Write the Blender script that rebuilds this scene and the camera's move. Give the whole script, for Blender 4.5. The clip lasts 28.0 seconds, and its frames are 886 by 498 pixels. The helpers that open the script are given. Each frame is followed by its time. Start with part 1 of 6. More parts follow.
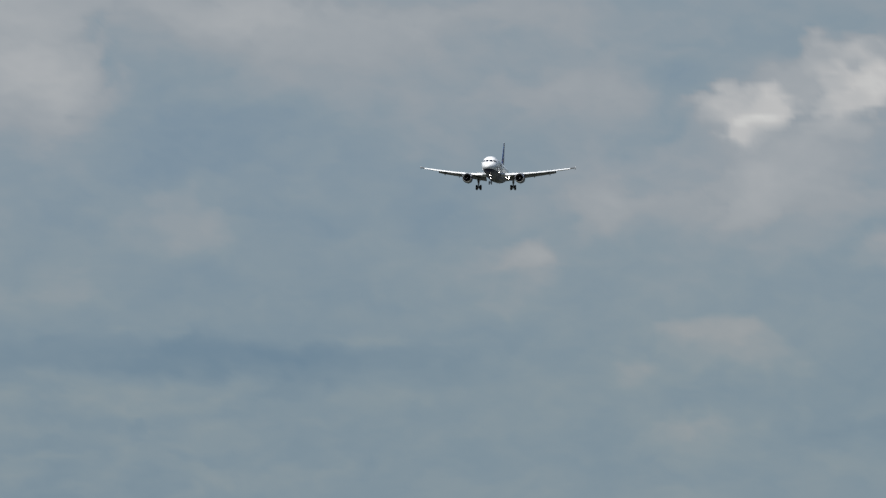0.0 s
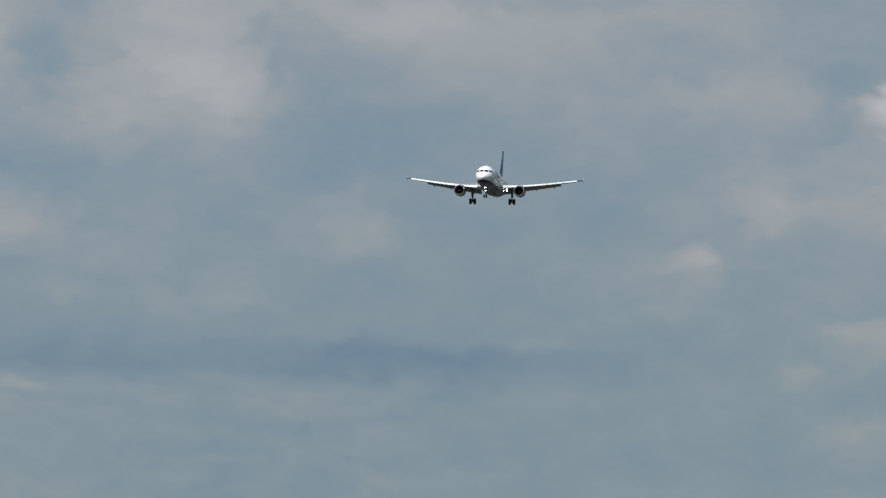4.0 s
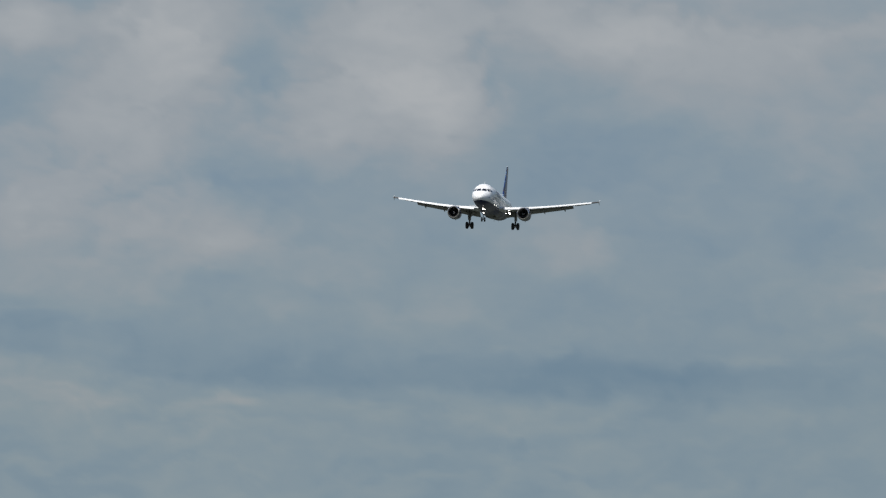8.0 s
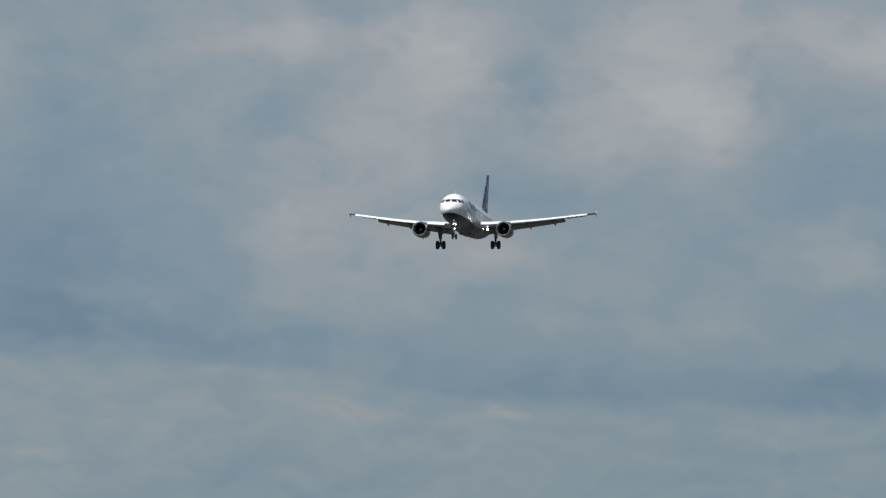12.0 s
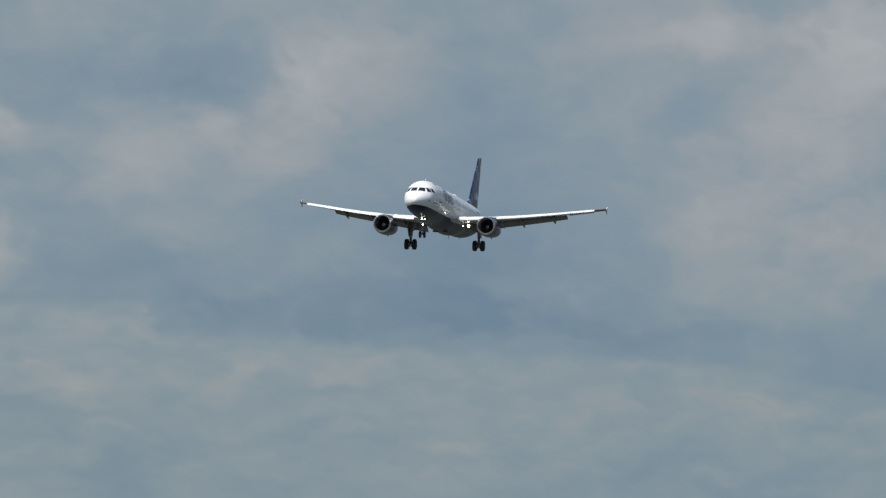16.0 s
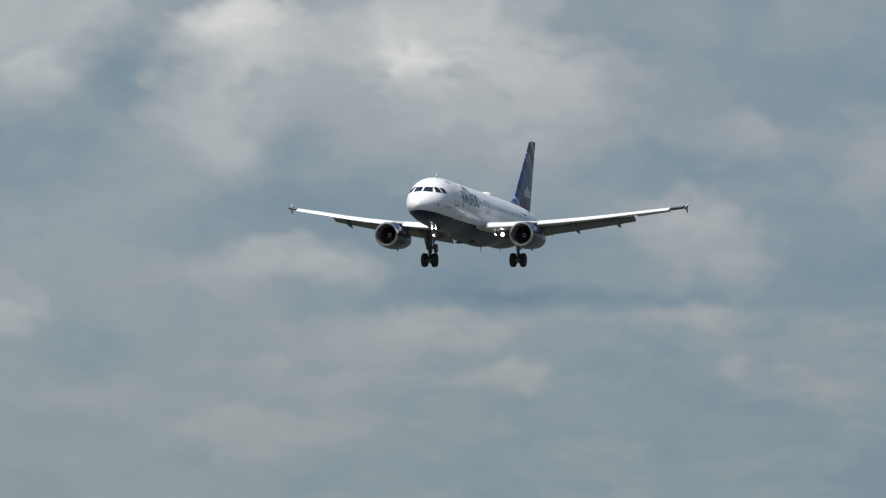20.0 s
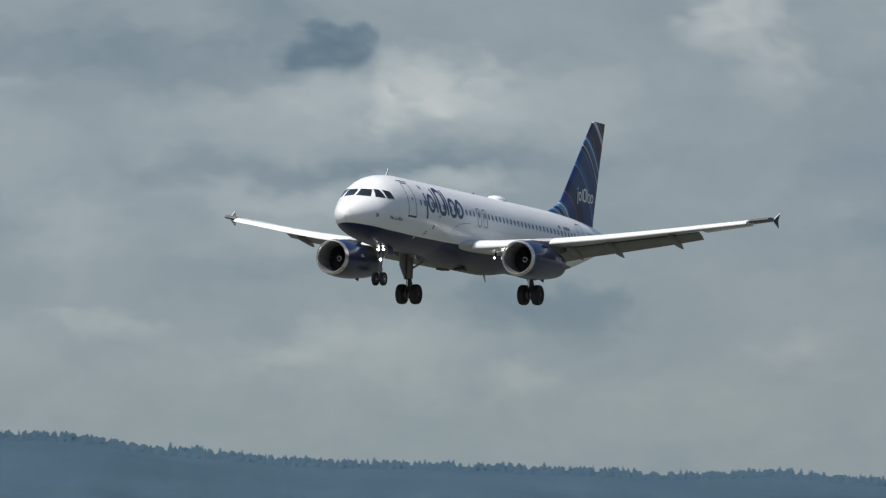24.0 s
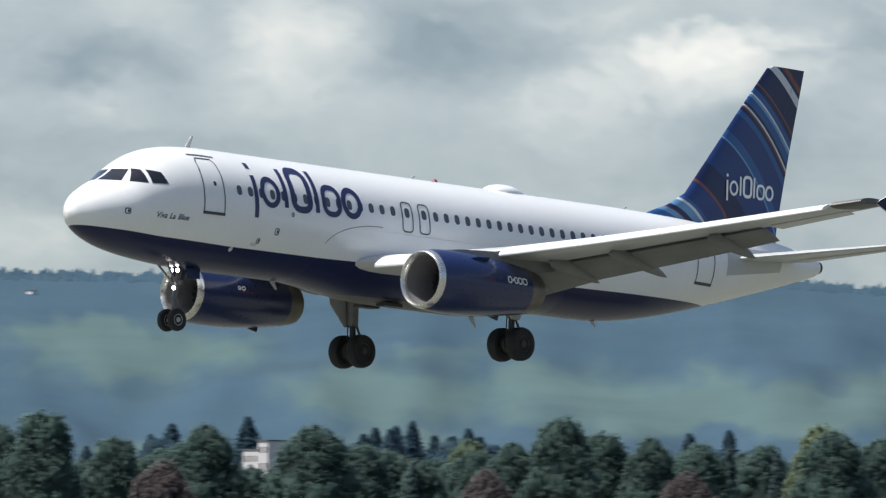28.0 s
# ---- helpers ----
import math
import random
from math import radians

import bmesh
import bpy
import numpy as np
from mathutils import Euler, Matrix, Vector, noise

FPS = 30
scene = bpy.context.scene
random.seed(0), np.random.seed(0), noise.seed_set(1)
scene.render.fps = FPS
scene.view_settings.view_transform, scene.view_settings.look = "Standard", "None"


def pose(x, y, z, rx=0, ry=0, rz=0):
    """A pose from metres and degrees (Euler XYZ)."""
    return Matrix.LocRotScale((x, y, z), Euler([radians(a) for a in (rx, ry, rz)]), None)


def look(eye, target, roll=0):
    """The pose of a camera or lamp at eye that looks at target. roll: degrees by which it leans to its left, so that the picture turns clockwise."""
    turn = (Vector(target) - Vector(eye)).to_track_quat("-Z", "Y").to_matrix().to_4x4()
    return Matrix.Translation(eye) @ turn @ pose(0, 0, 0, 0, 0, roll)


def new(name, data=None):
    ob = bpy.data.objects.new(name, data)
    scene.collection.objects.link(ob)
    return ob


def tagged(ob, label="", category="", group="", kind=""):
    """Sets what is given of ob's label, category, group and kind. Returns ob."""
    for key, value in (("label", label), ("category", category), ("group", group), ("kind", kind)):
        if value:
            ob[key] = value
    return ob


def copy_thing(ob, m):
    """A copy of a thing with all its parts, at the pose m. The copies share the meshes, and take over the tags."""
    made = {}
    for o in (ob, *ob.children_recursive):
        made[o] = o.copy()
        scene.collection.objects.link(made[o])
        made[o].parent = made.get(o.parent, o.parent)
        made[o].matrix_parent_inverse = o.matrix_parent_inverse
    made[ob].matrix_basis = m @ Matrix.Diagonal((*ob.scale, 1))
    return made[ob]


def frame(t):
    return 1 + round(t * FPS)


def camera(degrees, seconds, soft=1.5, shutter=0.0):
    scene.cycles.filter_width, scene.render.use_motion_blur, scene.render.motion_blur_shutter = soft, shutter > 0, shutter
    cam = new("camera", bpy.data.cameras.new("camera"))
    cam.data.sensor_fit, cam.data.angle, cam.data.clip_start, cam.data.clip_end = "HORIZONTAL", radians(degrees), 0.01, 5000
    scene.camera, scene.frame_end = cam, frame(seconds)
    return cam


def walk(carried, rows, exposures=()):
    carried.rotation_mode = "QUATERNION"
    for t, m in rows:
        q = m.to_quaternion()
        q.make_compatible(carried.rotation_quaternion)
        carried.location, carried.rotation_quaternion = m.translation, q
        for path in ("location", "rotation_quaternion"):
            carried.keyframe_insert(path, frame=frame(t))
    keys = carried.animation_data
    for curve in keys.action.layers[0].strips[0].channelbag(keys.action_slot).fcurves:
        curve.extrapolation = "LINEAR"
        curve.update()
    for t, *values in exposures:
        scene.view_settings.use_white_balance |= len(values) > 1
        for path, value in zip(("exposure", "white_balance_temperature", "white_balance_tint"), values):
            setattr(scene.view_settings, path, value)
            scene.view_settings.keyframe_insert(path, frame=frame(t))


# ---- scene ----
EYE = Vector((0, 0, 3.0))


def aim(bearing, rise, roll):
    """The camera's pose at its stand: bearing to the left of +Y, rise over the level."""
    b, r = radians(bearing), radians(rise)
    way = Vector((-math.sin(b) * math.cos(r), math.cos(b) * math.cos(r), math.sin(r)))
    return look(EYE, EYE + way * 100, roll)


cam = camera(4.892, 28.0, soft=1.3, shutter=0.12)
walk(cam, [
    (0, aim(5.200, 2.047, -0.06)), (0.5, aim(5.299, 2.047, -0.04)), (1, aim(5.387, 2.047, 0.01)), (1.5, aim(5.480, 2.047, 0.01)),
    (2, aim(5.588, 2.047, -0.00)), (2.5, aim(5.701, 2.054, -0.05)), (3, aim(5.825, 2.056, -0.09)), (3.5, aim(5.970, 2.059, -0.06)),
    (4, aim(6.115, 2.064, -0.02)), (4.5, aim(6.256, 2.071, 0.01)), (5, aim(6.395, 2.078, 0.04)), (5.5, aim(6.533, 2.086, 0.06)),
    (6, aim(6.675, 2.094, 0.09)), (6.5, aim(6.829, 2.108, 0.10)), (7, aim(6.986, 2.122, 0.10)), (7.5, aim(7.148, 2.141, 0.08)),
    (8, aim(7.310, 2.156, 0.08)), (8.5, aim(7.498, 2.172, 0.07)), (9, aim(7.686, 2.188, 0.03)), (9.5, aim(7.860, 2.203, -0.05)),
    (10, aim(8.017, 2.212, -0.07)), (10.5, aim(8.184, 2.219, -0.04)), (11, aim(8.373, 2.224, -0.02)), (11.5, aim(8.585, 2.228, -0.03)),
    (12, aim(8.801, 2.233, 0.01)), (12.5, aim(9.028, 2.237, 0.05)), (13, aim(9.279, 2.239, 0.05)), (13.5, aim(9.551, 2.240, 0.05)),
    (14, aim(9.832, 2.236, 0.08)), (14.5, aim(10.110, 2.228, 0.18)), (15, aim(10.390, 2.215, 0.34)), (15.5, aim(10.719, 2.207, 0.38)),
    (16, aim(11.106, 2.202, 0.38)), (16.5, aim(11.548, 2.198, 0.28)), (17, aim(11.986, 2.194, 0.22)), (17.5, aim(12.471, 2.190, 0.12)),
    (18, aim(12.977, 2.187, 0.08)), (18.5, aim(13.521, 2.186, 0.02)), (19, aim(14.099, 2.189, 0.02)), (19.5, aim(14.675, 2.200, -0.00)),
    (20, aim(15.269, 2.217, -0.06)), (20.5, aim(15.953, 2.239, -0.09)), (21, aim(16.726, 2.261, -0.22)), (21.5, aim(17.533, 2.277, -0.39)),
    (22, aim(18.429, 2.283, -0.45)), (22.5, aim(19.425, 2.276, -0.42)), (23, aim(20.515, 2.258, -0.39)), (23.5, aim(21.697, 2.228, -0.43)),
    (24, aim(22.978, 2.192, -0.50)), (24.5, aim(24.421, 2.159, -0.23)), (25, aim(26.098, 2.112, 0.05)), (25.5, aim(27.912, 2.034, 0.37)),
    (26, aim(30.058, 1.932, 0.67)), (26.5, aim(32.470, 1.870, 0.69)), (27, aim(35.123, 1.831, 0.52)), (27.5, aim(38.168, 1.753, 0.39)),
    (28, aim(41.606, 1.617, 0.27))],
    exposures=[(0, 0.0), (22, 0.0), (24, -0.08), (26, -0.06), (26.5, 0.0), (27, 0.09), (27.5, 0.2), (28, 0.33)])

# ---- light ----
SUN_WAY = Vector((-0.34, -0.42, 1.0)).normalized()          # towards the sun
sun = new("sun", bpy.data.lights.new("sun", "SUN"))
sun.data.energy, sun.data.angle, sun.data.color = 4.5, radians(3), (1.0, 0.985, 0.94)
sun.matrix_world = look((0, 0, 50), Vector((0, 0, 50)) - SUN_WAY)
world = bpy.data.worlds.new("sky")
world.use_nodes = True
scene.world = world
wt = world.node_tree
sky = wt.nodes.new("ShaderNodeTexSky")
sky.sky_type, sky.sun_disc = "NISHITA", False
sky.sun_elevation = math.asin(SUN_WAY.z)
sky.sun_rotation = math.atan2(SUN_WAY.x, SUN_WAY.y)
sky.dust_density, sky.air_density = 2.5, 1.0
wt.links.new(sky.outputs[0], wt.nodes["Background"].inputs[0])
wt.nodes["Background"].inputs[1].default_value = 0.09


# ---- materials ----
def material(name, colour, rough=0.5, metal=0.0, vary=0.12, scale=1.5, grain=25.0, bump=0.0, coat=0.0, island=0.0, gloss=0.5):
    """A paint, metal, leaf or stone: two sizes of noise in colour and roughness, with fine relief."""
    m = bpy.data.materials.new(name)
    m.use_nodes = True
    nt = m.node_tree
    bsdf = nt.nodes["Principled BSDF"]
    tc = nt.nodes.new("ShaderNodeTexCoord")
    big, fine = nt.nodes.new("ShaderNodeTexNoise"), nt.nodes.new("ShaderNodeTexNoise")
    for n, s in ((big, scale), (fine, grain)):
        n.inputs["Scale"].default_value, n.inputs["Detail"].default_value = s, 4
        nt.links.new(tc.outputs["Object"], n.inputs["Vector"])
    both = nt.nodes.new("ShaderNodeMath")
    both.operation = "MULTIPLY_ADD"
    both.inputs[1].default_value = 0.4
    nt.links.new(fine.outputs["Fac"], both.inputs[0])
    nt.links.new(big.outputs["Fac"], both.inputs[2])
    span = nt.nodes.new("ShaderNodeMapRange")
    span.inputs["From Min"].default_value, span.inputs["From Max"].default_value = 0.45, 0.95
    span.inputs["To Min"].default_value, span.inputs["To Max"].default_value = 1 - vary, 1 + vary
    nt.links.new(both.outputs[0], span.inputs["Value"])
    value = span.outputs[0]
    if island:
        geo = nt.nodes.new("ShaderNodeNewGeometry")
        r = nt.nodes.new("ShaderNodeMapRange")
        r.inputs["To Min"].default_value, r.inputs["To Max"].default_value = 1 - island, 1 + island
        nt.links.new(geo.outputs["Random Per Island"], r.inputs["Value"])
        mul = nt.nodes.new("ShaderNodeMath")
        mul.operation = "MULTIPLY"
        nt.links.new(value, mul.inputs[0])
        nt.links.new(r.outputs[0], mul.inputs[1])
        value = mul.outputs[0]
    tint = nt.nodes.new("ShaderNodeVectorMath")
    tint.operation = "SCALE"
    tint.inputs[0].default_value = colour
    nt.links.new(value, tint.inputs["Scale"])
    nt.links.new(tint.outputs[0], bsdf.inputs["Base Color"])
    rr = nt.nodes.new("ShaderNodeMapRange")
    rr.inputs["To Min"].default_value, rr.inputs["To Max"].default_value = max(0.02, rough - 0.08), min(1, rough + 0.08)
    nt.links.new(fine.outputs["Fac"], rr.inputs["Value"])
    nt.links.new(rr.outputs[0], bsdf.inputs["Roughness"])
    bsdf.inputs["Metallic"].default_value = metal
    bsdf.inputs["Specular IOR Level"].default_value = gloss
    bsdf.inputs["Coat Weight"].default_value = coat
    bsdf.inputs["Coat Roughness"].default_value = 0.08
    if bump:
        b = nt.nodes.new("ShaderNodeBump")
        b.inputs["Strength"].default_value, b.inputs["Distance"].default_value = bump, 0.05
        nt.links.new(fine.outputs["Fac"], b.inputs["Height"])
        nt.links.new(b.outputs[0], bsdf.inputs["Normal"])
    return m


def lamp_glass(name, colour, strength):
    m = bpy.data.materials.new(name)
    m.use_nodes = True
    b = m.node_tree.nodes["Principled BSDF"]
    b.inputs["Base Color"].default_value = (0.8, 0.8, 0.8, 1)
    b.inputs["Emission Color"].default_value = (*colour, 1)
    b.inputs["Emission Strength"].default_value = strength
    return m


WHITE = material("white_paint", (0.81, 0.82, 0.825), 0.32, vary=0.035, scale=0.5, grain=6, coat=0.4)
NAVY = material("navy_paint", (0.008, 0.014, 0.064), 0.34, vary=0.06, scale=0.6, grain=8, coat=0.12, gloss=0.28)
BLUE = material("nacelle_blue_paint", (0.010, 0.021, 0.088), 0.3, vary=0.05, scale=0.8, grain=8, coat=0.25)
GREY = material("wing_grey_paint", (0.47, 0.485, 0.49), 0.4, vary=0.10, scale=0.7, grain=9, coat=0.1)
BELLY = material("belly_grey_paint", (0.10, 0.10, 0.092), 0.5, vary=0.25, scale=0.9, grain=6)
FLAP = material("flap_paint", (0.19, 0.192, 0.19), 0.45, vary=0.15, scale=0.9, grain=9)
STAIN = material("dull_grey_paint", (0.12, 0.115, 0.115), 0.5, vary=0.2, scale=1.5, grain=12)
PALE = material("pale_grey_paint", (0.60, 0.61, 0.61), 0.4, vary=0.10, scale=0.7, grain=9, coat=0.1)
SLAT = material("slat_paint", (0.78, 0.79, 0.79), 0.35, vary=0.05, scale=0.7, grain=9)
STEEL = material("bare_metal", (0.72, 0.71, 0.69), 0.28, 0.9, vary=0.08, scale=2, grain=30)
BURNT = material("exhaust_metal", (0.17, 0.155, 0.14), 0.42, 0.8, vary=0.25, scale=2, grain=20)
DUCT = material("inlet_lining", (0.19, 0.19, 0.195), 0.5, 0.1, vary=0.1)
DARK = material("dark_duct", (0.035, 0.035, 0.04), 0.5, 0.2, vary=0.2)
BLADE = material("fan_blade", (0.05, 0.05, 0.055), 0.45, 0.4, vary=0.1)
STRUT = material("gear_paint", (0.15, 0.152, 0.155), 0.5, 0.0, vary=0.2, scale=3, grain=30)
DOOR = material("gear_door_paint", (0.33, 0.34, 0.355), 0.5, vary=0.15, scale=1.5, grain=20)
RUBBER = material("tyre_rubber", (0.013, 0.013, 0.015), 0.75, vary=0.3, scale=4, grain=60, bump=0.15)
RIM = material("wheel_rim", (0.48, 0.48, 0.48), 0.35, 0.6, vary=0.15, scale=4, grain=40)
# rim metal darkened for the shade on the main wheels' hubs and pistons
DULL = material("shaded_metal", (0.05, 0.048, 0.046), 0.6, 0.3, vary=0.25, scale=4, grain=40)
GLASS = material("tinted_window", (0.012, 0.014, 0.018), 0.08, vary=0.2, scale=2, grain=20, coat=1.0)
CABIN = material("cabin_pane", (0.075, 0.08, 0.088), 0.15, vary=0.2, scale=2, grain=20, coat=0.6)
LINE = material("dark_outline", (0.06, 0.065, 0.08), 0.5, vary=0.1)
MARK = material("marking_navy", (0.022, 0.030, 0.10), 0.35, vary=0.08)
MARKW = material("marking_white", (0.78, 0.79, 0.80), 0.35, vary=0.04)
RED = material("marking_red", (0.24, 0.025, 0.03), 0.4, vary=0.1)
LAMP = lamp_glass("landing_light", (1.0, 0.92, 0.84), 22)
TAXI = lamp_glass("gear_light", (1.0, 0.92, 0.84), 14)
NAVGREEN = lamp_glass("green_light", (0.25, 1.0, 0.6), 0.5)
NAVRED = lamp_glass("red_light", (1.0, 0.08, 0.05), 1.2)


def tail_material():
    """Curved bands of blue, navy, pale blue and orange across the fin."""
    m = material("fin_livery", (1, 1, 1), 0.42, vary=0.08, scale=0.6, grain=8, coat=0.2)
    nt = m.node_tree
    bsdf = nt.nodes["Principled BSDF"]
    tint = bsdf.inputs["Base Color"].links[0].from_node
    tc = nt.nodes.new("ShaderNodeTexCoord")
    off = nt.nodes.new("ShaderNodeVectorMath")
    off.operation = "SUBTRACT"
    off.inputs[1].default_value = (0, -28.3, -1.5)          # the bands are arcs about this point
    nt.links.new(tc.outputs["Object"], off.inputs[0])
    flat = nt.nodes.new("ShaderNodeVectorMath")
    flat.operation = "MULTIPLY"
    flat.inputs[1].default_value = (0, 1, 1)
    nt.links.new(off.outputs[0], flat.inputs[0])
    dist = nt.nodes.new("ShaderNodeVectorMath")
    dist.operation = "LENGTH"
    nt.links.new(flat.outputs[0], dist.inputs[0])
    span = nt.nodes.new("ShaderNodeMapRange")
    span.inputs["From Min"].default_value, span.inputs["From Max"].default_value = 3.5, 12.9
    nt.links.new(dist.outputs["Value"], span.inputs["Value"])
    ramp = nt.nodes.new("ShaderNodeValToRGB")
    ramp.color_ramp.interpolation = "CONSTANT"
    navy, blue, mid, light = (0.008, 0.015, 0.072), (0.012, 0.037, 0.155), (0.020, 0.086, 0.26), (0.11, 0.26, 0.46)
    white, orange = (0.55, 0.58, 0.62), (0.17, 0.055, 0.045)
    bands = (
        (0.0, mid), (0.035, light), (0.053, orange), (0.058, navy), (0.075, light), (0.108, white), (0.119, mid), (0.135, blue), (0.218, orange), (0.228, navy),
        (0.32, blue), (0.447, light), (0.456, mid), (0.49, blue), (0.575, mid), (0.600, navy), (0.614, orange), (0.622, white), (0.630, navy), (0.644, mid),
        (0.672, light), (0.686, white), (0.692, mid), (0.718, navy), (0.736, orange), (0.744, navy), (0.832, white), (0.862, navy), (0.876, orange), (0.896, navy))
    e = ramp.color_ramp.elements
    for i, (at, c) in enumerate(bands):
        el = e[i] if i < 2 else e.new(at)
        el.position, el.color = at, (*c, 1)
    nt.links.new(span.outputs[0], ramp.inputs[0])
    nt.links.new(ramp.outputs[0], tint.inputs[0])
    return m


FIN = tail_material()


# ---- mesh helpers ----
def part(name, bm, mats, parent=None, label="", smooth=True):
    """Links a bmesh as one mesh object under a thing or a part."""
    me = bpy.data.meshes.new(name)
    bm.to_mesh(me)
    bm.free()
    for m in mats if isinstance(mats, (list, tuple)) else [mats]:
        me.materials.append(m)
    if smooth:
        me.shade_smooth()
        me.set_sharp_from_angle(angle=radians(38))
    ob = new(name, me)
    if parent:
        ob.parent = parent
    if label:
        tagged(ob, label)
    return ob


def skin(bm, rings, caps=True, close=True, slot=0):
    """Quads between rings of points of equal count."""
    vs = [[bm.verts.new(p) for p in ring] for ring in rings]
    n = len(vs[0])
    for a, b in zip(vs, vs[1:]):
        for i in range(n if close else n - 1):
            f = bm.faces.new((a[i], a[(i + 1) % n], b[(i + 1) % n], b[i]))
            f.material_index = slot
    if caps:
        for ring in (vs[0][::-1], vs[-1]):
            bm.faces.new(ring).material_index = slot
    bmesh.ops.recalc_face_normals(bm, faces=bm.faces)
    return vs


def lathe(bm, profile, at, axis="y", n=32, slot=0, caps=True):
    """A turned body: profile rows (along, radius) about an axis through at."""
    rings = []
    for d, r in profile:
        ring = []
        for k in range(n):
            c, s = math.cos(2 * math.pi * k / n) * r, math.sin(2 * math.pi * k / n) * r
            ring.append(Vector(at) + Vector({"x": (d, c, s), "y": (c, -d, s), "z": (c, s, d)}[axis]))
        rings.append(ring)
    return skin(bm, rings, caps, True, slot)


def tube(bm, a, b, ra, rb=None, n=12, slot=0):
    """A round bar from a to b."""
    a, b = Vector(a), Vector(b)
    q = (b - a).to_track_quat("Z", "Y")
    rings = []
    for p, r in ((a, ra), (b, rb or ra)):
        rings.append([p + q @ Vector((math.cos(2 * math.pi * k / n) * r, math.sin(2 * math.pi * k / n) * r, 0)) for k in range(n)])
    skin(bm, rings, True, True, slot)


def slab(bm, outline, thick, way, slot=0):
    """A plate: an outline of points, thickened along way."""
    way = Vector(way).normalized() * thick / 2
    skin(bm, [[Vector(p) - way for p in outline], [Vector(p) + way for p in outline]], True, True, slot)


def box(bm, lo, hi, slot=0):
    lo, hi = Vector(lo), Vector(hi)
    slab(bm, [(lo.x, lo.y, (lo.z + hi.z) / 2), (hi.x, lo.y, (lo.z + hi.z) / 2), (hi.x, hi.y, (lo.z + hi.z) / 2), (lo.x, hi.y, (lo.z + hi.z) / 2)], hi.z - lo.z, (0, 0, 1), slot)


# ---- the airliner: x to its right, y forward from the nose tip, z up from the cabin's centre line ----
ST_ = [0.0, 0.05, 0.15, 0.5, 1.0, 1.6, 2.1, 2.6, 3.2, 4.0, 5.0, 6.0, 25.0, 27.0, 29.0, 31.0, 33.0, 35.0, 36.6, 37.4, 37.6]
TOP_ = [-0.60, -0.36, -0.16, 0.16, 0.46, 0.79, 1.17, 1.50, 1.77, 1.96, 2.06, 2.09, 2.07, 2.06, 2.02, 1.94, 1.82, 1.62, 1.40, 1.24, 1.12]
BOT_ = [-0.62, -0.78, -0.93, -1.22, -1.46, -1.65, -1.76, -1.84, -1.91, -1.98, -2.04, -2.07, -2.07, -1.92, -1.58, -1.12, -0.62, -0.10, 0.34, 0.58, 0.70]
WID_ = [0.01, 0.20, 0.38, 0.77, 1.09, 1.37, 1.54, 1.66, 1.77, 1.87, 1.95, 1.975, 1.975, 1.94, 1.82, 1.60, 1.26, 0.85, 0.50, 0.30, 0.20]


def hull(s):
    """Half width, half height and middle height of the fuselage at s metres behind the nose."""
    def curve(tab):
        k = min(max(int(np.searchsorted(ST_, s)) - 1, 0), len(ST_) - 2)
        x0, x1, y0, y1 = ST_[k], ST_[k + 1], tab[k], tab[k + 1]
        slope = lambda j: (tab[min(j + 1, len(tab) - 1)] - tab[max(j - 1, 0)]) / (ST_[min(j + 1, len(tab) - 1)] - ST_[max(j - 1, 0)])
        lim = (y1 - y0) / (x1 - x0)
        pick = lambda m: 0.0 if m * lim <= 0 else math.copysign(min(abs(m), 3 * abs(lim)), lim)
        m0, m1, h, u = pick(slope(k)), pick(slope(k + 1)), x1 - x0, (s - x0) / (x1 - x0)
        return (2 * u ** 3 - 3 * u * u + 1) * y0 + (u ** 3 - 2 * u * u + u) * h * m0 + (3 * u * u - 2 * u ** 3) * y1 + (u ** 3 - u * u) * h * m1
    t, b, w = curve(TOP_), curve(BOT_), curve(WID_)
    return max(w, 0.005), max((t - b) / 2, 0.005), (t + b) / 2


def on_hull(side, s, z, out=0.0):
    """The point of the skin at s behind the nose and height z, on the side -1 (left) or 1 (right)."""
    w, h, c = hull(s)
    k = max(-1.0, min(1.0, (z - c) / h))
    nx, nz = math.sqrt(max(0, 1 - k * k)) / w, k / h
    ln = math.hypot(nx, nz)
    return Vector((side * (w * math.sqrt(max(0, 1 - k * k)) + out * nx / ln), -s, c + h * k + out * nz / ln))


def hull_at(x, z):
    """How far behind the nose the skin passes the point x, z (front panes)."""
    lo, hi = 0.0, 6.0
    for _ in range(40):
        mid = (lo + hi) / 2
        w, h, c = hull(mid)
        if (x / w) ** 2 + ((z - c) / h) ** 2 > 1:
            lo = mid
        else:
            hi = mid
    return hi


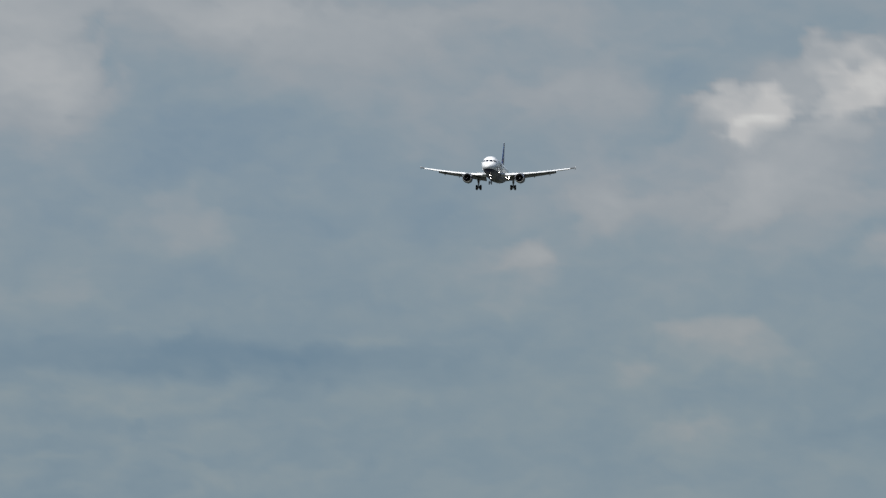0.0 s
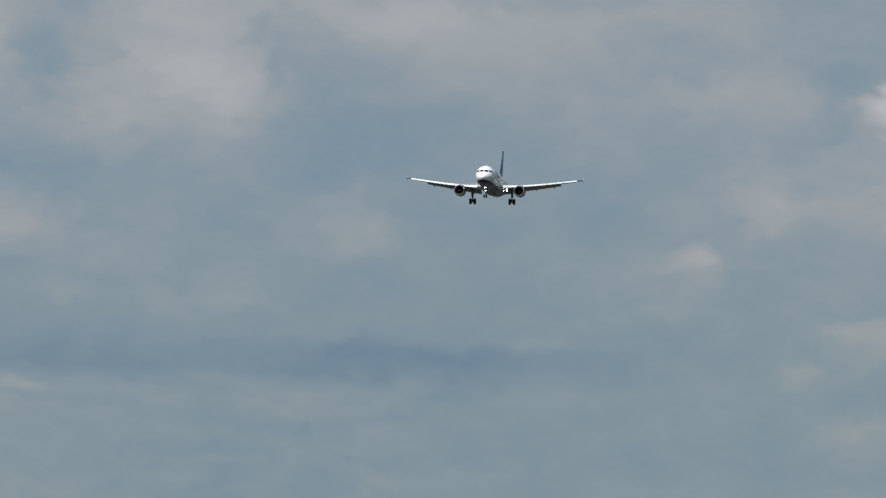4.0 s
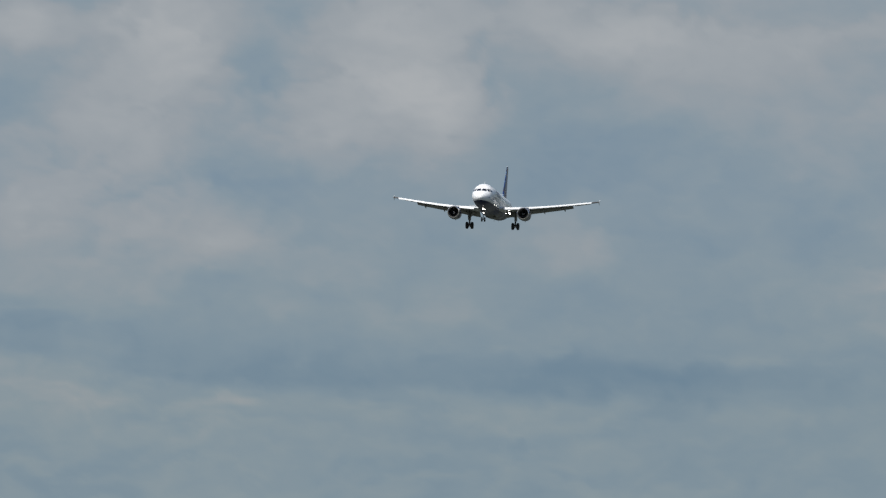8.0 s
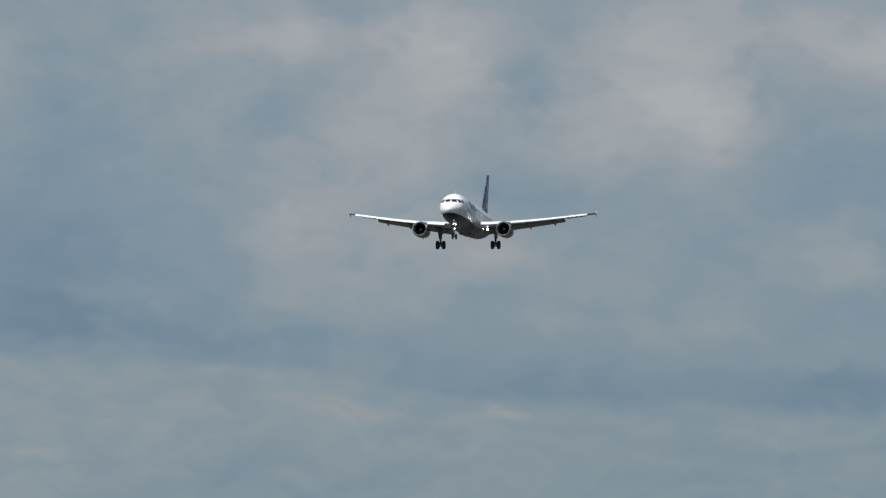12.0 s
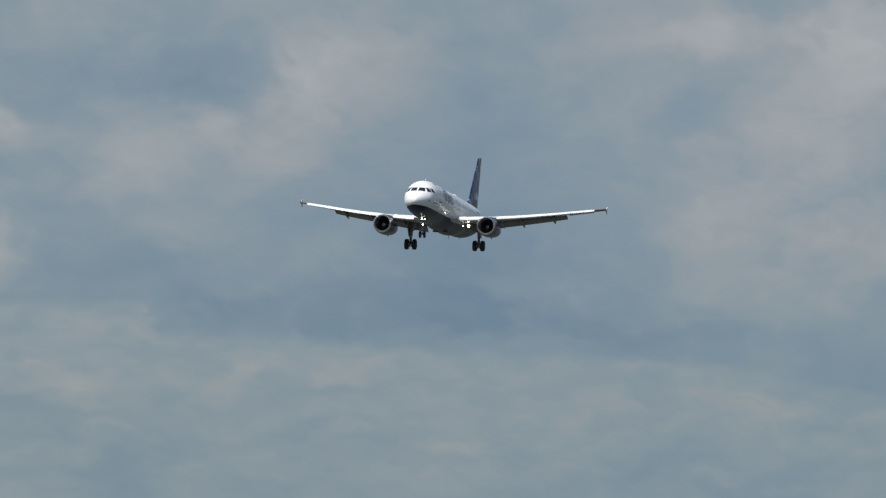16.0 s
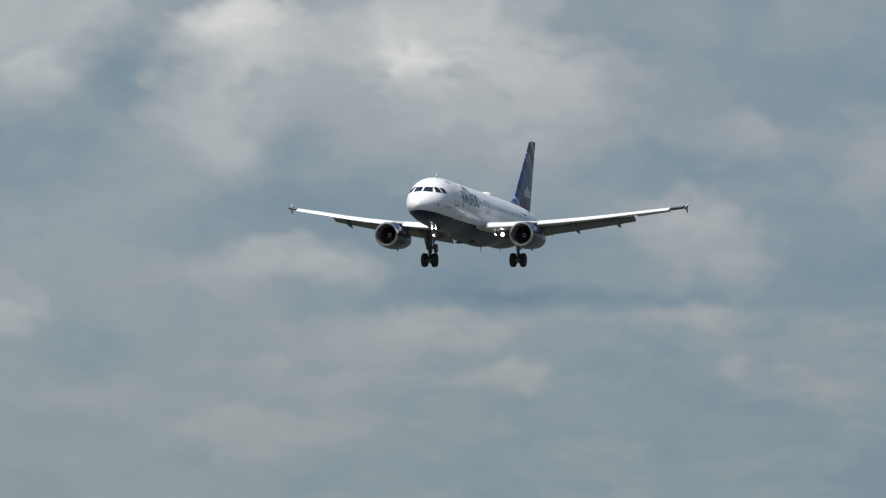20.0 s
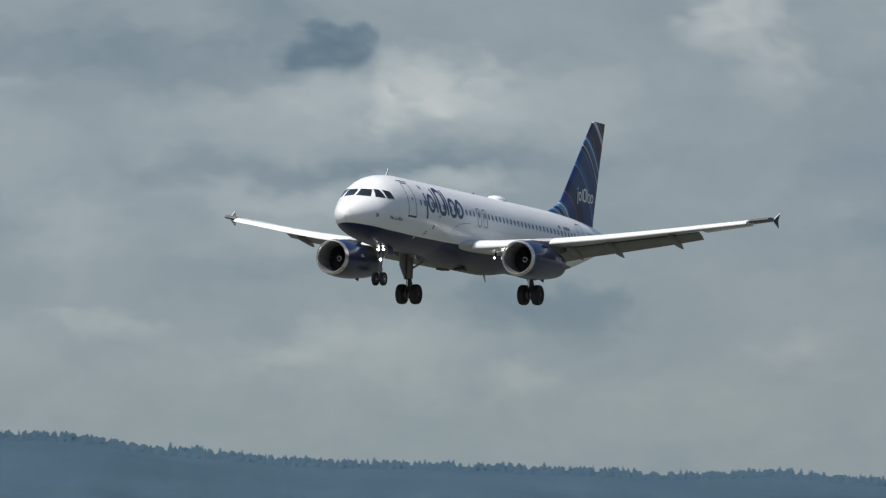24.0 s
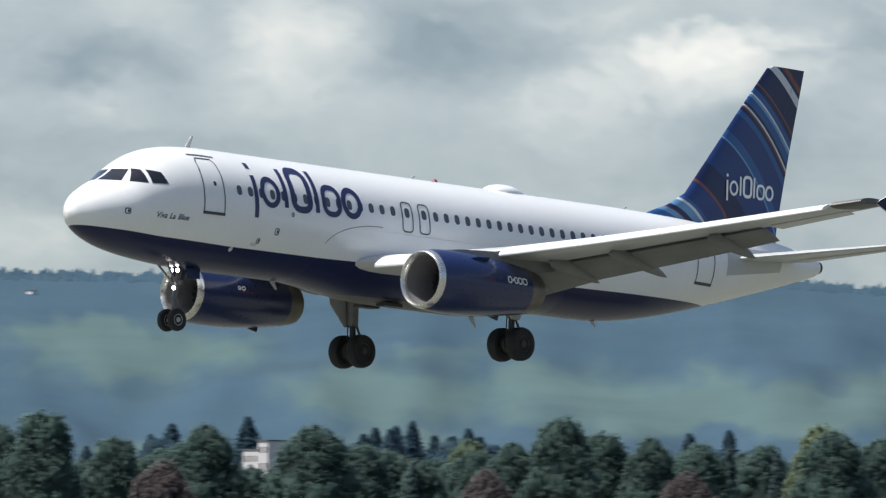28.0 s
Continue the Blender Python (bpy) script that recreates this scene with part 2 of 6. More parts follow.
def patch(bm, side, corners, out, n=6, slot=0, front=False):
    """A thin curved panel on the skin between four corners (s, z), or (x, z) on the front."""
    def place(u, v, o):
        a, b, c, d = corners
        p = [(a[i] * (1 - u) + b[i] * u) * (1 - v) + (d[i] * (1 - u) + c[i] * u) * v for i in (0, 1)]
        if front:
            s = hull_at(p[0], p[1])
            e = 0.02
            ga = hull_at(p[0] + e, p[1]) - s
            gz = hull_at(p[0], p[1] + e) - s
            nrm = Vector((side * ga / e, 1, gz / e)).normalized()
            return Vector((side * p[0], -s, p[1])) + nrm * o
        return on_hull(side, p[0], p[1], o)
    rings = [[bm.verts.new(place(i / n, j / n, out)) for i in range(n + 1)] for j in range(n + 1)]
    low = [[bm.verts.new(place(i / n, j / n, -0.02)) for i in range(n + 1)] for j in range(n + 1)]
    for j in range(n):
        for i in range(n):
            bm.faces.new((rings[j][i], rings[j][i + 1], rings[j + 1][i + 1], rings[j + 1][i])).material_index = slot
    edge = [(0, i) for i in range(n)] + [(j, n) for j in range(n)] + [(n, i) for i in range(n, 0, -1)] + [(j, 0) for j in range(n, 0, -1)]
    for (a, b), (c, d) in zip(edge, edge[1:] + edge[:1]):
        bm.faces.new((rings[a][b], rings[c][d], low[c][d], low[a][b])).material_index = slot
    bmesh.ops.recalc_face_normals(bm, faces=bm.faces)


def rounded(s, z, w, h, r, k=5):
    """Points of an upright rounded rectangle about (s, z)."""
    pts = []
    for cx, cz, a0 in ((1, 1, 0), (-1, 1, 90), (-1, -1, 180), (1, -1, 270)):
        for i in range(k + 1):
            a = radians(a0 + 90 * i / k)
            pts.append((s + cx * (w / 2 - r) + r * math.cos(a), z + cz * (h / 2 - r) + r * math.sin(a)))
    return pts


def decal(bm, side, pts, out=0.006, slot=0, place=on_hull):
    """A flat marking that hugs the skin: a fan over an outline of (s, z)."""
    cs, cz = sum(p[0] for p in pts) / len(pts), sum(p[1] for p in pts) / len(pts)
    mid = bm.verts.new(place(side, cs, cz, out))
    ring = [bm.verts.new(place(side, s, z, out)) for s, z in pts]
    low = [bm.verts.new(place(side, s, z, -0.01)) for s, z in pts]
    for i in range(len(ring)):
        j = (i + 1) % len(ring)
        bm.faces.new((mid, ring[i], ring[j])).material_index = slot
        bm.faces.new((ring[i], low[i], low[j], ring[j])).material_index = slot
    bmesh.ops.recalc_face_normals(bm, faces=bm.faces)


def outline(bm, side, pts, width, out=0.010, slot=0, place=on_hull, closed=True):
    """A narrow line along pts (s, z) on the skin."""
    fine = []
    for i in range(len(pts) if closed else len(pts) - 1):
        (a, b), (c, d) = pts[i], pts[(i + 1) % len(pts)]
        k = max(1, int(math.hypot(c - a, d - b) / 0.09))
        fine += [(a + (c - a) * j / k, b + (d - b) * j / k) for j in range(k)]
    pts = fine if closed else fine + [pts[-1]]
    n = len(pts)
    rows = []
    for i, (s, z) in enumerate(pts):
        a, b = (pts[(i - 1) % n], pts[(i + 1) % n]) if closed else (pts[max(i - 1, 0)], pts[min(i + 1, n - 1)])
        dx, dz = b[0] - a[0], b[1] - a[1]
        ln = math.hypot(dx, dz) or 1
        nx, nz = -dz / ln * width / 2, dx / ln * width / 2
        rows.append([bm.verts.new(place(side, s + nx, z + nz, out)), bm.verts.new(place(side, s - nx, z - nz, out))])
    for i in range(n if closed else n - 1):
        a, b = rows[i], rows[(i + 1) % n]
        bm.faces.new((a[0], b[0], b[1], a[1])).material_index = slot




def paint_line(s):
    """Height of the navy belly's upper edge at s behind the nose."""
    return float(np.interp(s, (0.0, 1.0, 3.0, 6.0, 11.0, 17.0, 24.0, 31.0), (-1.02, -1.10, -1.22, -1.29, -1.28, -1.22, -1.14, -1.06)))


def two_tone(bm, slots):
    """Cuts the skin along the paint line and gives the parts above and below their slots."""
    for v in bm.verts:
        v.co.z -= paint_line(-v.co.y)
    bmesh.ops.bisect_plane(bm, geom=bm.verts[:] + bm.edges[:] + bm.faces[:], plane_co=(0, 0, 0), plane_no=(0, 0, 1))
    for f in bm.faces:
        f.material_index = slots[1] if f.calc_center_median().z < 0 else slots[0]
    for v in bm.verts:
        v.co.z += paint_line(-v.co.y)


airliner = tagged(new("airliner"), "white twin-engine jet airliner with navy belly, wheels down, landing", "airplane")


def fuselage():
    bm = bmesh.new()
    stations = [0.0, 0.02, 0.06, 0.12, 0.22, 0.35, 0.5, 0.7, 0.9] + [1.1 + 0.2 * i for i in range(25)] + [7 + i for i in range(19)] + [25.5 + 0.6 * i for i in range(19)] + [36.6, 37.0, 37.4, 37.6]
    rings = []
    for s in stations:
        w, h, c = hull(s)
        rings.append([Vector((w * math.sin(2 * math.pi * k / 96), -s, c + h * math.cos(2 * math.pi * k / 96))) for k in range(96)])
    skin(bm, rings)
    two_tone(bm, (0, 1))
    return part("fuselage", bm, [WHITE, NAVY], airliner, "white fuselage with a navy belly")


body = fuselage()


def cockpit():
    panes = [("f", [(0.07, 0.58), (0.83, 0.55), (0.70, 0.98), (0.07, 1.00)]),
             ("s", [(1.80, 0.54), (2.34, 0.52), (2.32, 0.98), (2.12, 1.01)]),
             ("s", [(2.47, 0.52), (3.06, 0.54), (2.90, 0.93), (2.45, 0.99)])]
    for side in (-1, 1):
        for kind, c in panes:
            bm = bmesh.new()
            patch(bm, side, c, 0.012, 8, 0, kind == "f")
            part("cockpit_window", bm, GLASS, body, "dark tinted cockpit pane")


def openings():
    """Cabin windows, doors and over-wing exits on both sides."""
    first = [6.17 + 0.533 * k for k in range(46)]
    for side in (-1, 1):
        for s in first:
            if 13.95 < s < 15.62 or 28.6 < s:
                continue
            bm = bmesh.new()
            decal(bm, side, rounded(s, 0.62, 0.235, 0.34, 0.11, 4), 0.006)
            part("cabin_window", bm, CABIN, body)
        for s in (14.33, 15.17):
            bm = bmesh.new()
            outline(bm, side, rounded(s, 0.47, 0.50, 1.02, 0.14, 4), 0.05)
            ex = part("exit_hatch", bm, LINE, airliner, "outlined over-wing exit hatch")
            bm = bmesh.new()
            decal(bm, side, rounded(s, 0.62, 0.235, 0.34, 0.11, 4), 0.006)
            part("window", bm, CABIN, ex)
        for s, lo, hi, w in ((4.98, -0.28, 1.60, 0.92), (29.8, -0.42, 1.42, 0.98)):
            bm = bmesh.new()
            c = [(s + a * w / 2, lo + (hi - lo) * b) for a, b in ((-1, 0), (1, 0), (1, 0.35), (1, 0.7), (0.92, 0.93), (0.7, 1), (-0.7, 1), (-0.92, 0.93), (-1, 0.7), (-1, 0.35))]
            outline(bm, side, c, 0.045)
            door = part("cabin_door", bm, LINE, airliner, "white cabin door with a dark outline")
            bm = bmesh.new()
            decal(bm, side, [(s - w / 2 - 0.03, lo - 0.05), (s + w / 2 + 0.03, lo - 0.05), (s + w / 2 + 0.03, lo + 0.05), (s - w / 2 - 0.03, lo + 0.05)], 0.02)
            part("sill", bm, LINE, door)
            bm = bmesh.new()
            decal(bm, side, rounded(s + 0.08, lo + 1.02, 0.12, 0.16, 0.05, 3), 0.008)
            part("door_window", bm, GLASS, door)
    for side in (-1, 1):                                   # small round lamp on the paint line
        bm = bmesh.new()
        decal(bm, side, rounded(6.25, -1.36, 0.16, 0.16, 0.079, 4), 0.012)
        part("service_port", bm, PALE, body)
    for s, w in ((8.2, 1.8), (24.3, 1.8)):                 # hold doors on the right flank
        bm = bmesh.new()
        outline(bm, 1, rounded(s, -0.75, w, 1.2, 0.1, 3), 0.03)
        part("hold_door", bm, LINE, body)


def wordmark(bm, place, side, s0, z0, unit, slant=0.0):
    """The company mark as plain bars, rings and blocks, unit high."""
    def bar(s, lo, hi, w=0.17):
        outline(bm, side, [(s0 + s * unit, z0 + lo * unit), (s0 + s * unit, z0 + hi * unit)], w * unit, 0.012, 0, place, False)

    def ring(s, z, rs, rz, gap=0.17):
        outline(bm, side, [(s0 + (s + rs * math.cos(a)) * unit, z0 + (z + rz * math.sin(a)) * unit) for a in np.linspace(0, 2 * math.pi, 29)[:-1]], gap * unit, 0.012, 0, place)
    def frame_mark(s, z, w, h, gap):
        outline(bm, side, rounded(s0 + s * unit, z0 + z * unit, w * unit, h * unit, 0.21 * unit, 5), gap * unit, 0.012, 0, place)
    bar(0.17, -0.30, 0.70, 0.13)
    bar(0.17, 0.86, 1.0, 0.14)
    ring(0.66, 0.34, 0.26, 0.31, 0.13)
    bar(1.16, 0.02, 0.95, 0.13)
    frame_mark(1.69, 0.49, 0.56, 0.94, 0.16)
    bar(2.20, 0.0, 1.0, 0.13)
    frame_mark(2.70, 0.33, 0.52, 0.64, 0.13)
    ring(3.38, 0.34, 0.27, 0.31, 0.14)


def markings():
    for side in (-1,):
        bm = bmesh.new()
        wordmark(bm, on_hull, side, 6.72, 0.20, 1.45)
        part("lettering_mark", bm, MARK, body, "navy company mark of bars and rings", False)
    bm = bmesh.new()                                       # registration, as bars
    for k in range(6):
        decal(bm, -1, rounded(27.0 + 0.17 * k, 0.95, 0.10, 0.19, 0.02, 2), 0.007)
    part("registration_bars", bm, MARK, body)
    bm = bmesh.new()
    for k in range(4):
        decal(bm, -1, rounded(26.30, 0.90 + 0.045 * k, 0.30, 0.022, 0.008, 1), 0.007)
    part("flag_stripes", bm, RED, body, "small red striped flag marking")
    bm = bmesh.new()
    decal(bm, -1, rounded(26.21, 1.01, 0.12, 0.09, 0.01, 1), 0.010)
    part("flag_canton", bm, MARK, body)
    start = 2.55
    for word in ("Viva", "La", "Blue"):                    # the words wrap on to the left flank
        txt = bpy.data.curves.new("name_text", "FONT")
        txt.body, txt.size, txt.shear, txt.offset = word, 0.27, 0.25, 0.004
        tmp = new("tmp", txt)
        me = bpy.data.meshes.new_from_object(tmp.evaluated_get(bpy.context.evaluated_depsgraph_get()))
        bpy.data.objects.remove(tmp)
        wide = max(v.co.x for v in me.vertices)
        for v in me.vertices:
            v.co = on_hull(-1, start + v.co.x, -0.62 + v.co.y, 0.008)
        start += wide + 0.09
        me.materials.append(MARK)
        new("name_lettering", me).parent = body
    bm = bmesh.new()
    outline(bm, -1, [(10.4 + 2.6 * (1 - math.cos(a)), -1.0 + 1.0 * math.sin(a)) for a in np.linspace(0.2, 1.6, 14)], 0.02, closed=False)
    part("fairing_seam", bm, LINE, body, "", False)
    for s, z, w, h in ((1.5, -0.5, 0.17, 0.17), (8.05, -0.62, 0.16, 0.2), (7.3, -1.0, 0.12, 0.16), (8.7, 0.02, 0.10, 0.12)):
        bm = bmesh.new()
        outline(bm, -1, rounded(s, z, w, h, 0.03, 2), 0.035)
        decal(bm, -1, rounded(s + 0.03, z, w * 0.4, h * 0.55, 0.02, 2), 0.007)
        part("service_panel", bm, LINE, body)
    bm = bmesh.new()
    decal(bm, -1, rounded(7.15, -1.13, 0.26, 0.10, 0.045, 3), 0.012)
    part("drain_panel", bm, PALE, body)


def top_gear():
    for side in (-1, 1):                                   # rain gutter over the front door
        bm = bmesh.new()
        outline(bm, side, [(4.40, 1.70), (4.98, 1.715), (5.55, 1.70)], 0.035, 0.02, 0, on_hull, False)
        part("rain_gutter", bm, LINE, body, "", False)
    bm = bmesh.new()                                       # low radio dome on the roof
    rows = []
    for u in np.linspace(0, 1, 14):
        k = math.sin(math.pi * min(1, u * 1.02) ** 0.8) ** 0.55 if 0 < u < 1 else 0.02
        rows.append([Vector((0.55 * k * math.sin(a), -(20.1 + 2.0 * u), 2.0 + 0.33 * k * max(0, math.cos(a)))) for a in np.linspace(-math.pi / 2, math.pi / 2, 15)])
    skin(bm, rows, True, False)
    part("radio_dome", bm, WHITE, body, "white radio dome on the roof")
    for s, z, hgt, up in ((5.3, 2.05, 0.45, 1), (16.2, 2.05, 0.16, 1), (27.0, 2.03, 0.14, 1), (9.6, -2.05, 0.3, -1), (19.5, -2.45, 0.35, -1), (25.6, -2.0, 0.25, -1)):
        bm = bmesh.new()
        slab(bm, [(0, -s, z - 0.03 * up), (0, -s - 0.26, z - 0.03 * up), (0, -s - 0.42, z + hgt * up), (0, -s - 0.34, z + hgt * up)], 0.03, (1, 0, 0))
        part("blade_aerial", bm, GREY, body)
    bm = bmesh.new()
    lathe(bm, [(0, 0.10), (0.08, 0.09), (0.13, 0.06), (0.15, 0.01)], (0, -17.6, 2.05), "z", 14)
    part("beacon", bm, RED, body, "small red beacon")


def belly_fairing():
    bm = bmesh.new()
    rows = []
    for u in np.linspace(0, 1, 30):
        s = 9.2 + 14.6 * u
        k = math.sin(math.pi / 2 * min(1, u * 2.6)) ** 2 * math.sin(math.pi / 2 * min(1, (1 - u) * 2.8)) ** 2
        w, h, c = hull(s)
        ring = []
        for a in np.linspace(-1.52, 1.52, 31):
            f = math.cos(a)
            ring.append(Vector((w * math.sin(a) * (1 + 0.15 * k * f ** 0.8 - 0.015 * (1 - k)), -s, c - h * f * (1 - 0.015 * (1 - k)) - 0.40 * k * f ** 0.6)))
        rows.append(ring)
    skin(bm, rows, True, False)
    bmesh.ops.bisect_plane(bm, geom=bm.verts[:] + bm.edges[:] + bm.faces[:], plane_co=(0, 0, -2.3), plane_no=(0, 0, 1))
    two_tone(bm, (2, 1))
    for f in bm.faces:
        if f.calc_center_median().z < -2.3:
            f.material_index = 0
    part("belly_fairing", bm, [BELLY, NAVY, WHITE], body, "belly fairing, navy sides and dark grey underside")
    for x in (-0.55, 0.55):
        bm = bmesh.new()
        box(bm, (x - 0.25, -15.4, -2.52), (x + 0.25, -14.6, -2.40))
        part("air_outlet", bm, DARK, body)


def foil(chord, thick, n=12, camber=0.02):
    """A wing section: upper side then lower side, from the trailing edge round."""
    up, lo = [], []
    for k in range(n + 1):
        u = 0.5 * (1 + math.cos(math.pi * k / n))
        t = 5 * thick * (0.2969 * math.sqrt(u) - 0.126 * u - 0.3516 * u * u + 0.2843 * u ** 3 - 0.1036 * u ** 4)
        c = camber * 4 * u * (1 - u)
        up.append((u * chord, (c + t) * chord))
        lo.append((u * chord, (c - t) * chord))
    return up + lo[::-1][1:-1]


WX = [1.0, 3.0, 6.4, 9.0, 11.5, 14.0, 17.15]
WLE = [11.55, 12.75, 14.6, 15.98, 17.35, 18.82, 20.55]
WCH = [7.3, 6.0, 4.25, 3.55, 2.95, 2.30, 1.60]
WZ = [-1.32, -1.18, -0.81, -0.44, -0.03, 0.43, 0.99]


def wing_row(x):
    return [float(np.interp(x, WX, t)) for t in (WLE, WCH, WZ)]


def surface(bm, side, rows, thick=0.11, slot=0):
    """A lofted wing from rows (x, leading edge s, chord, z, twist degrees)."""
    rings = []
    for x, le, ch, z, tw in rows:
        c, s = math.cos(radians(tw)), math.sin(radians(tw))
        rings.append([Vector((side * x, -(le + u * c + v * s), z + v * c - u * s)) for u, v in foil(ch, thick)])
    skin(bm, rings, True, True, slot)


def wings():
    for side in (-1, 1):
        bm = bmesh.new()
        rows = []
        for x in (1.0, 2.0, 3.0, 4.7, 6.4, 7.7, 9.0, 10.3, 11.5, 12.8, 14.0, 15.4, 17.15):
            le, ch, z = wing_row(x)
            rows.append((x, le + 0.10, ch * (0.80 if x < 13.2 else 0.97), z, 2.5 - 3.5 * x / 17))
        surface(bm, side, rows, 0.115)
        wing = part("wing", bm, GREY, airliner, "grey swept wing with flaps and slats out")
        for a, b in ((2.5, 5.15), (6.35, 8.80), (8.815, 11.30), (11.315, 13.80), (13.815, 16.2)):     # slats
            bm = bmesh.new()
            rows = []
            for x in np.linspace(a, b, 4):
                le, ch, z = wing_row(x)
                rows.append((x, le - 0.26, 0.14 * ch + 0.34, z - 0.14 - 0.018 * ch, -26))
            surface(bm, side, rows, 0.20)
            part("slat", bm, SLAT, wing, "white leading-edge slat, drooped")
        for a, b, drop in ((2.15, 6.33, 0.10), (6.37, 13.1, 0.07)):                               # flaps
            bm = bmesh.new()
            rows = []
            for x in np.linspace(a, b, 6):
                le, ch, z = wing_row(x)
                rows.append((x, le + ch * 0.755, 0.28 * ch + 0.28, z - 0.03 - drop * ch / 4.2, 21))
            surface(bm, side, rows, 0.13)
            part("flap", bm, FLAP, wing, "grey trailing-edge flap, lowered")
        for a, b in ((2.15, 6.33), (6.37, 13.1)):                                                  # dark slab painted in for the shade of the slot ahead of the flaps
            bm = bmesh.new()
            rows = []
            for x in np.linspace(a, b, 6):
                le, ch, z = wing_row(x)
                rows.append((x, le + ch * 0.70, 0.15 * ch, z - 0.055 - 0.004 * ch, 9))
            surface(bm, side, rows, 0.10)
            part("flap_gap_shade", bm, DARK, wing)
        bm = bmesh.new()                                                                          # aileron
        rows = []
        for x in np.linspace(13.35, 15.9, 4):
            le, ch, z = wing_row(x)
            rows.append((x, le + ch * 0.76, 0.27 * ch, z + 0.01 - 0.02 * ch, 4))
        surface(bm, side, rows, 0.10)
        part("aileron", bm, PALE, wing)
        for x, ln in ((3.2, 2.4), (4.5, 2.9), (6.35, 2.6), (8.4, 3.0), (11.7, 2.5)):                         # flap track fairings
            le, ch, z = wing_row(x)
            bm = bmesh.new()
            rings = []
            for u in np.linspace(0, 1, 12):
                k = max(0.03, math.sin(math.pi * u ** 0.75) ** 0.7)
                sx = le + ch * 0.52 + ln * u
                cz = z - 0.20 - 0.10 * u - 0.62 * max(0, u - 0.40) ** 1.2 * ln / 2.2
                rings.append([Vector((side * x + 0.17 * k * math.cos(a), -sx, cz + 0.30 * k * math.sin(a))) for a in np.linspace(0, 2 * math.pi, 13)[:-1]])
            skin(bm, rings)
            part("flap_track_fairing", bm, FLAP, wing, "grey canoe-shaped fairing")
        bm = bmesh.new()                                                                          # darker tip beyond the slats
        rows = []
        for x in (16.25, 16.7, 17.2):
            le, ch, z = wing_row(min(x, 17.15))
            rows.append((x, le + 0.06, ch * 0.97 + 0.06, z + 0.005, 2.5 - 3.5 * x / 17))
        surface(bm, side, rows, 0.135)
        part("tip_cap", bm, STAIN, wing, "dull grey wing-tip cap")
        bm = bmesh.new()                                                                          # arrow-shaped tip fence
        x, s0, z0 = 17.2, 20.66, 0.99
        tip = [(side * x, -s0 - 0.70, z0), (side * (x + 0.08), -s0 - 1.42, z0 + 0.40), (side * (x + 0.08), -s0 - 1.58, z0 + 0.46), (side * x, -s0 - 1.48, z0 + 0.02),
               (side * (x + 0.04), -s0 - 1.56, z0 - 0.38), (side * (x + 0.04), -s0 - 1.42, z0 - 0.32)]
        slab(bm, tip, 0.06, (1, 0, 0))
        for f in bm.faces:
            f.material_index = 0 if f.normal.x * side > 0.3 else 1
        part("tip_fence", bm, [NAVY, PALE], wing, "arrow-shaped wing-tip fence, navy outside")
        bm = bmesh.new()
        lathe(bm, [(-0.06, 0.01), (0, 0.06), (0.25, 0.07), (0.3, 0.02)], (side * 17.0, -20.66, 0.99), "y", 10)
        part("tip_light", bm, NAVRED if side < 0 else NAVGREEN, wing)
        if side < 0:                                                                              # landing lights below the root
            for x, r in ((3.05, 0.14), (2.45, 0.055)):
                at = (side * x, -15.5, -1.74)
                bm = bmesh.new()
                lathe(bm, [(0.0, 0.01), (0.01, r), (0.05, r), (0.08, 0.9 * r)], at, "y", 16)
                part("landing_light", bm, LAMP, wing, "lit landing light")
                bm = bmesh.new()
                lathe(bm, [(0.02, 1.04 * r), (-0.04, 1.1 * r), (-0.04, 1.2 * r), (0.06, 1.25 * r), (0.18, 0.9 * r), (0.24, 0.3 * r)], at, "y", 16, 0, False)
                tube(bm, (at[0], at[1] - 0.12, at[2]), (at[0], at[1] - 0.25, at[2] + 0.6), 0.05)
                part("light_housing", bm, DARK, wing)


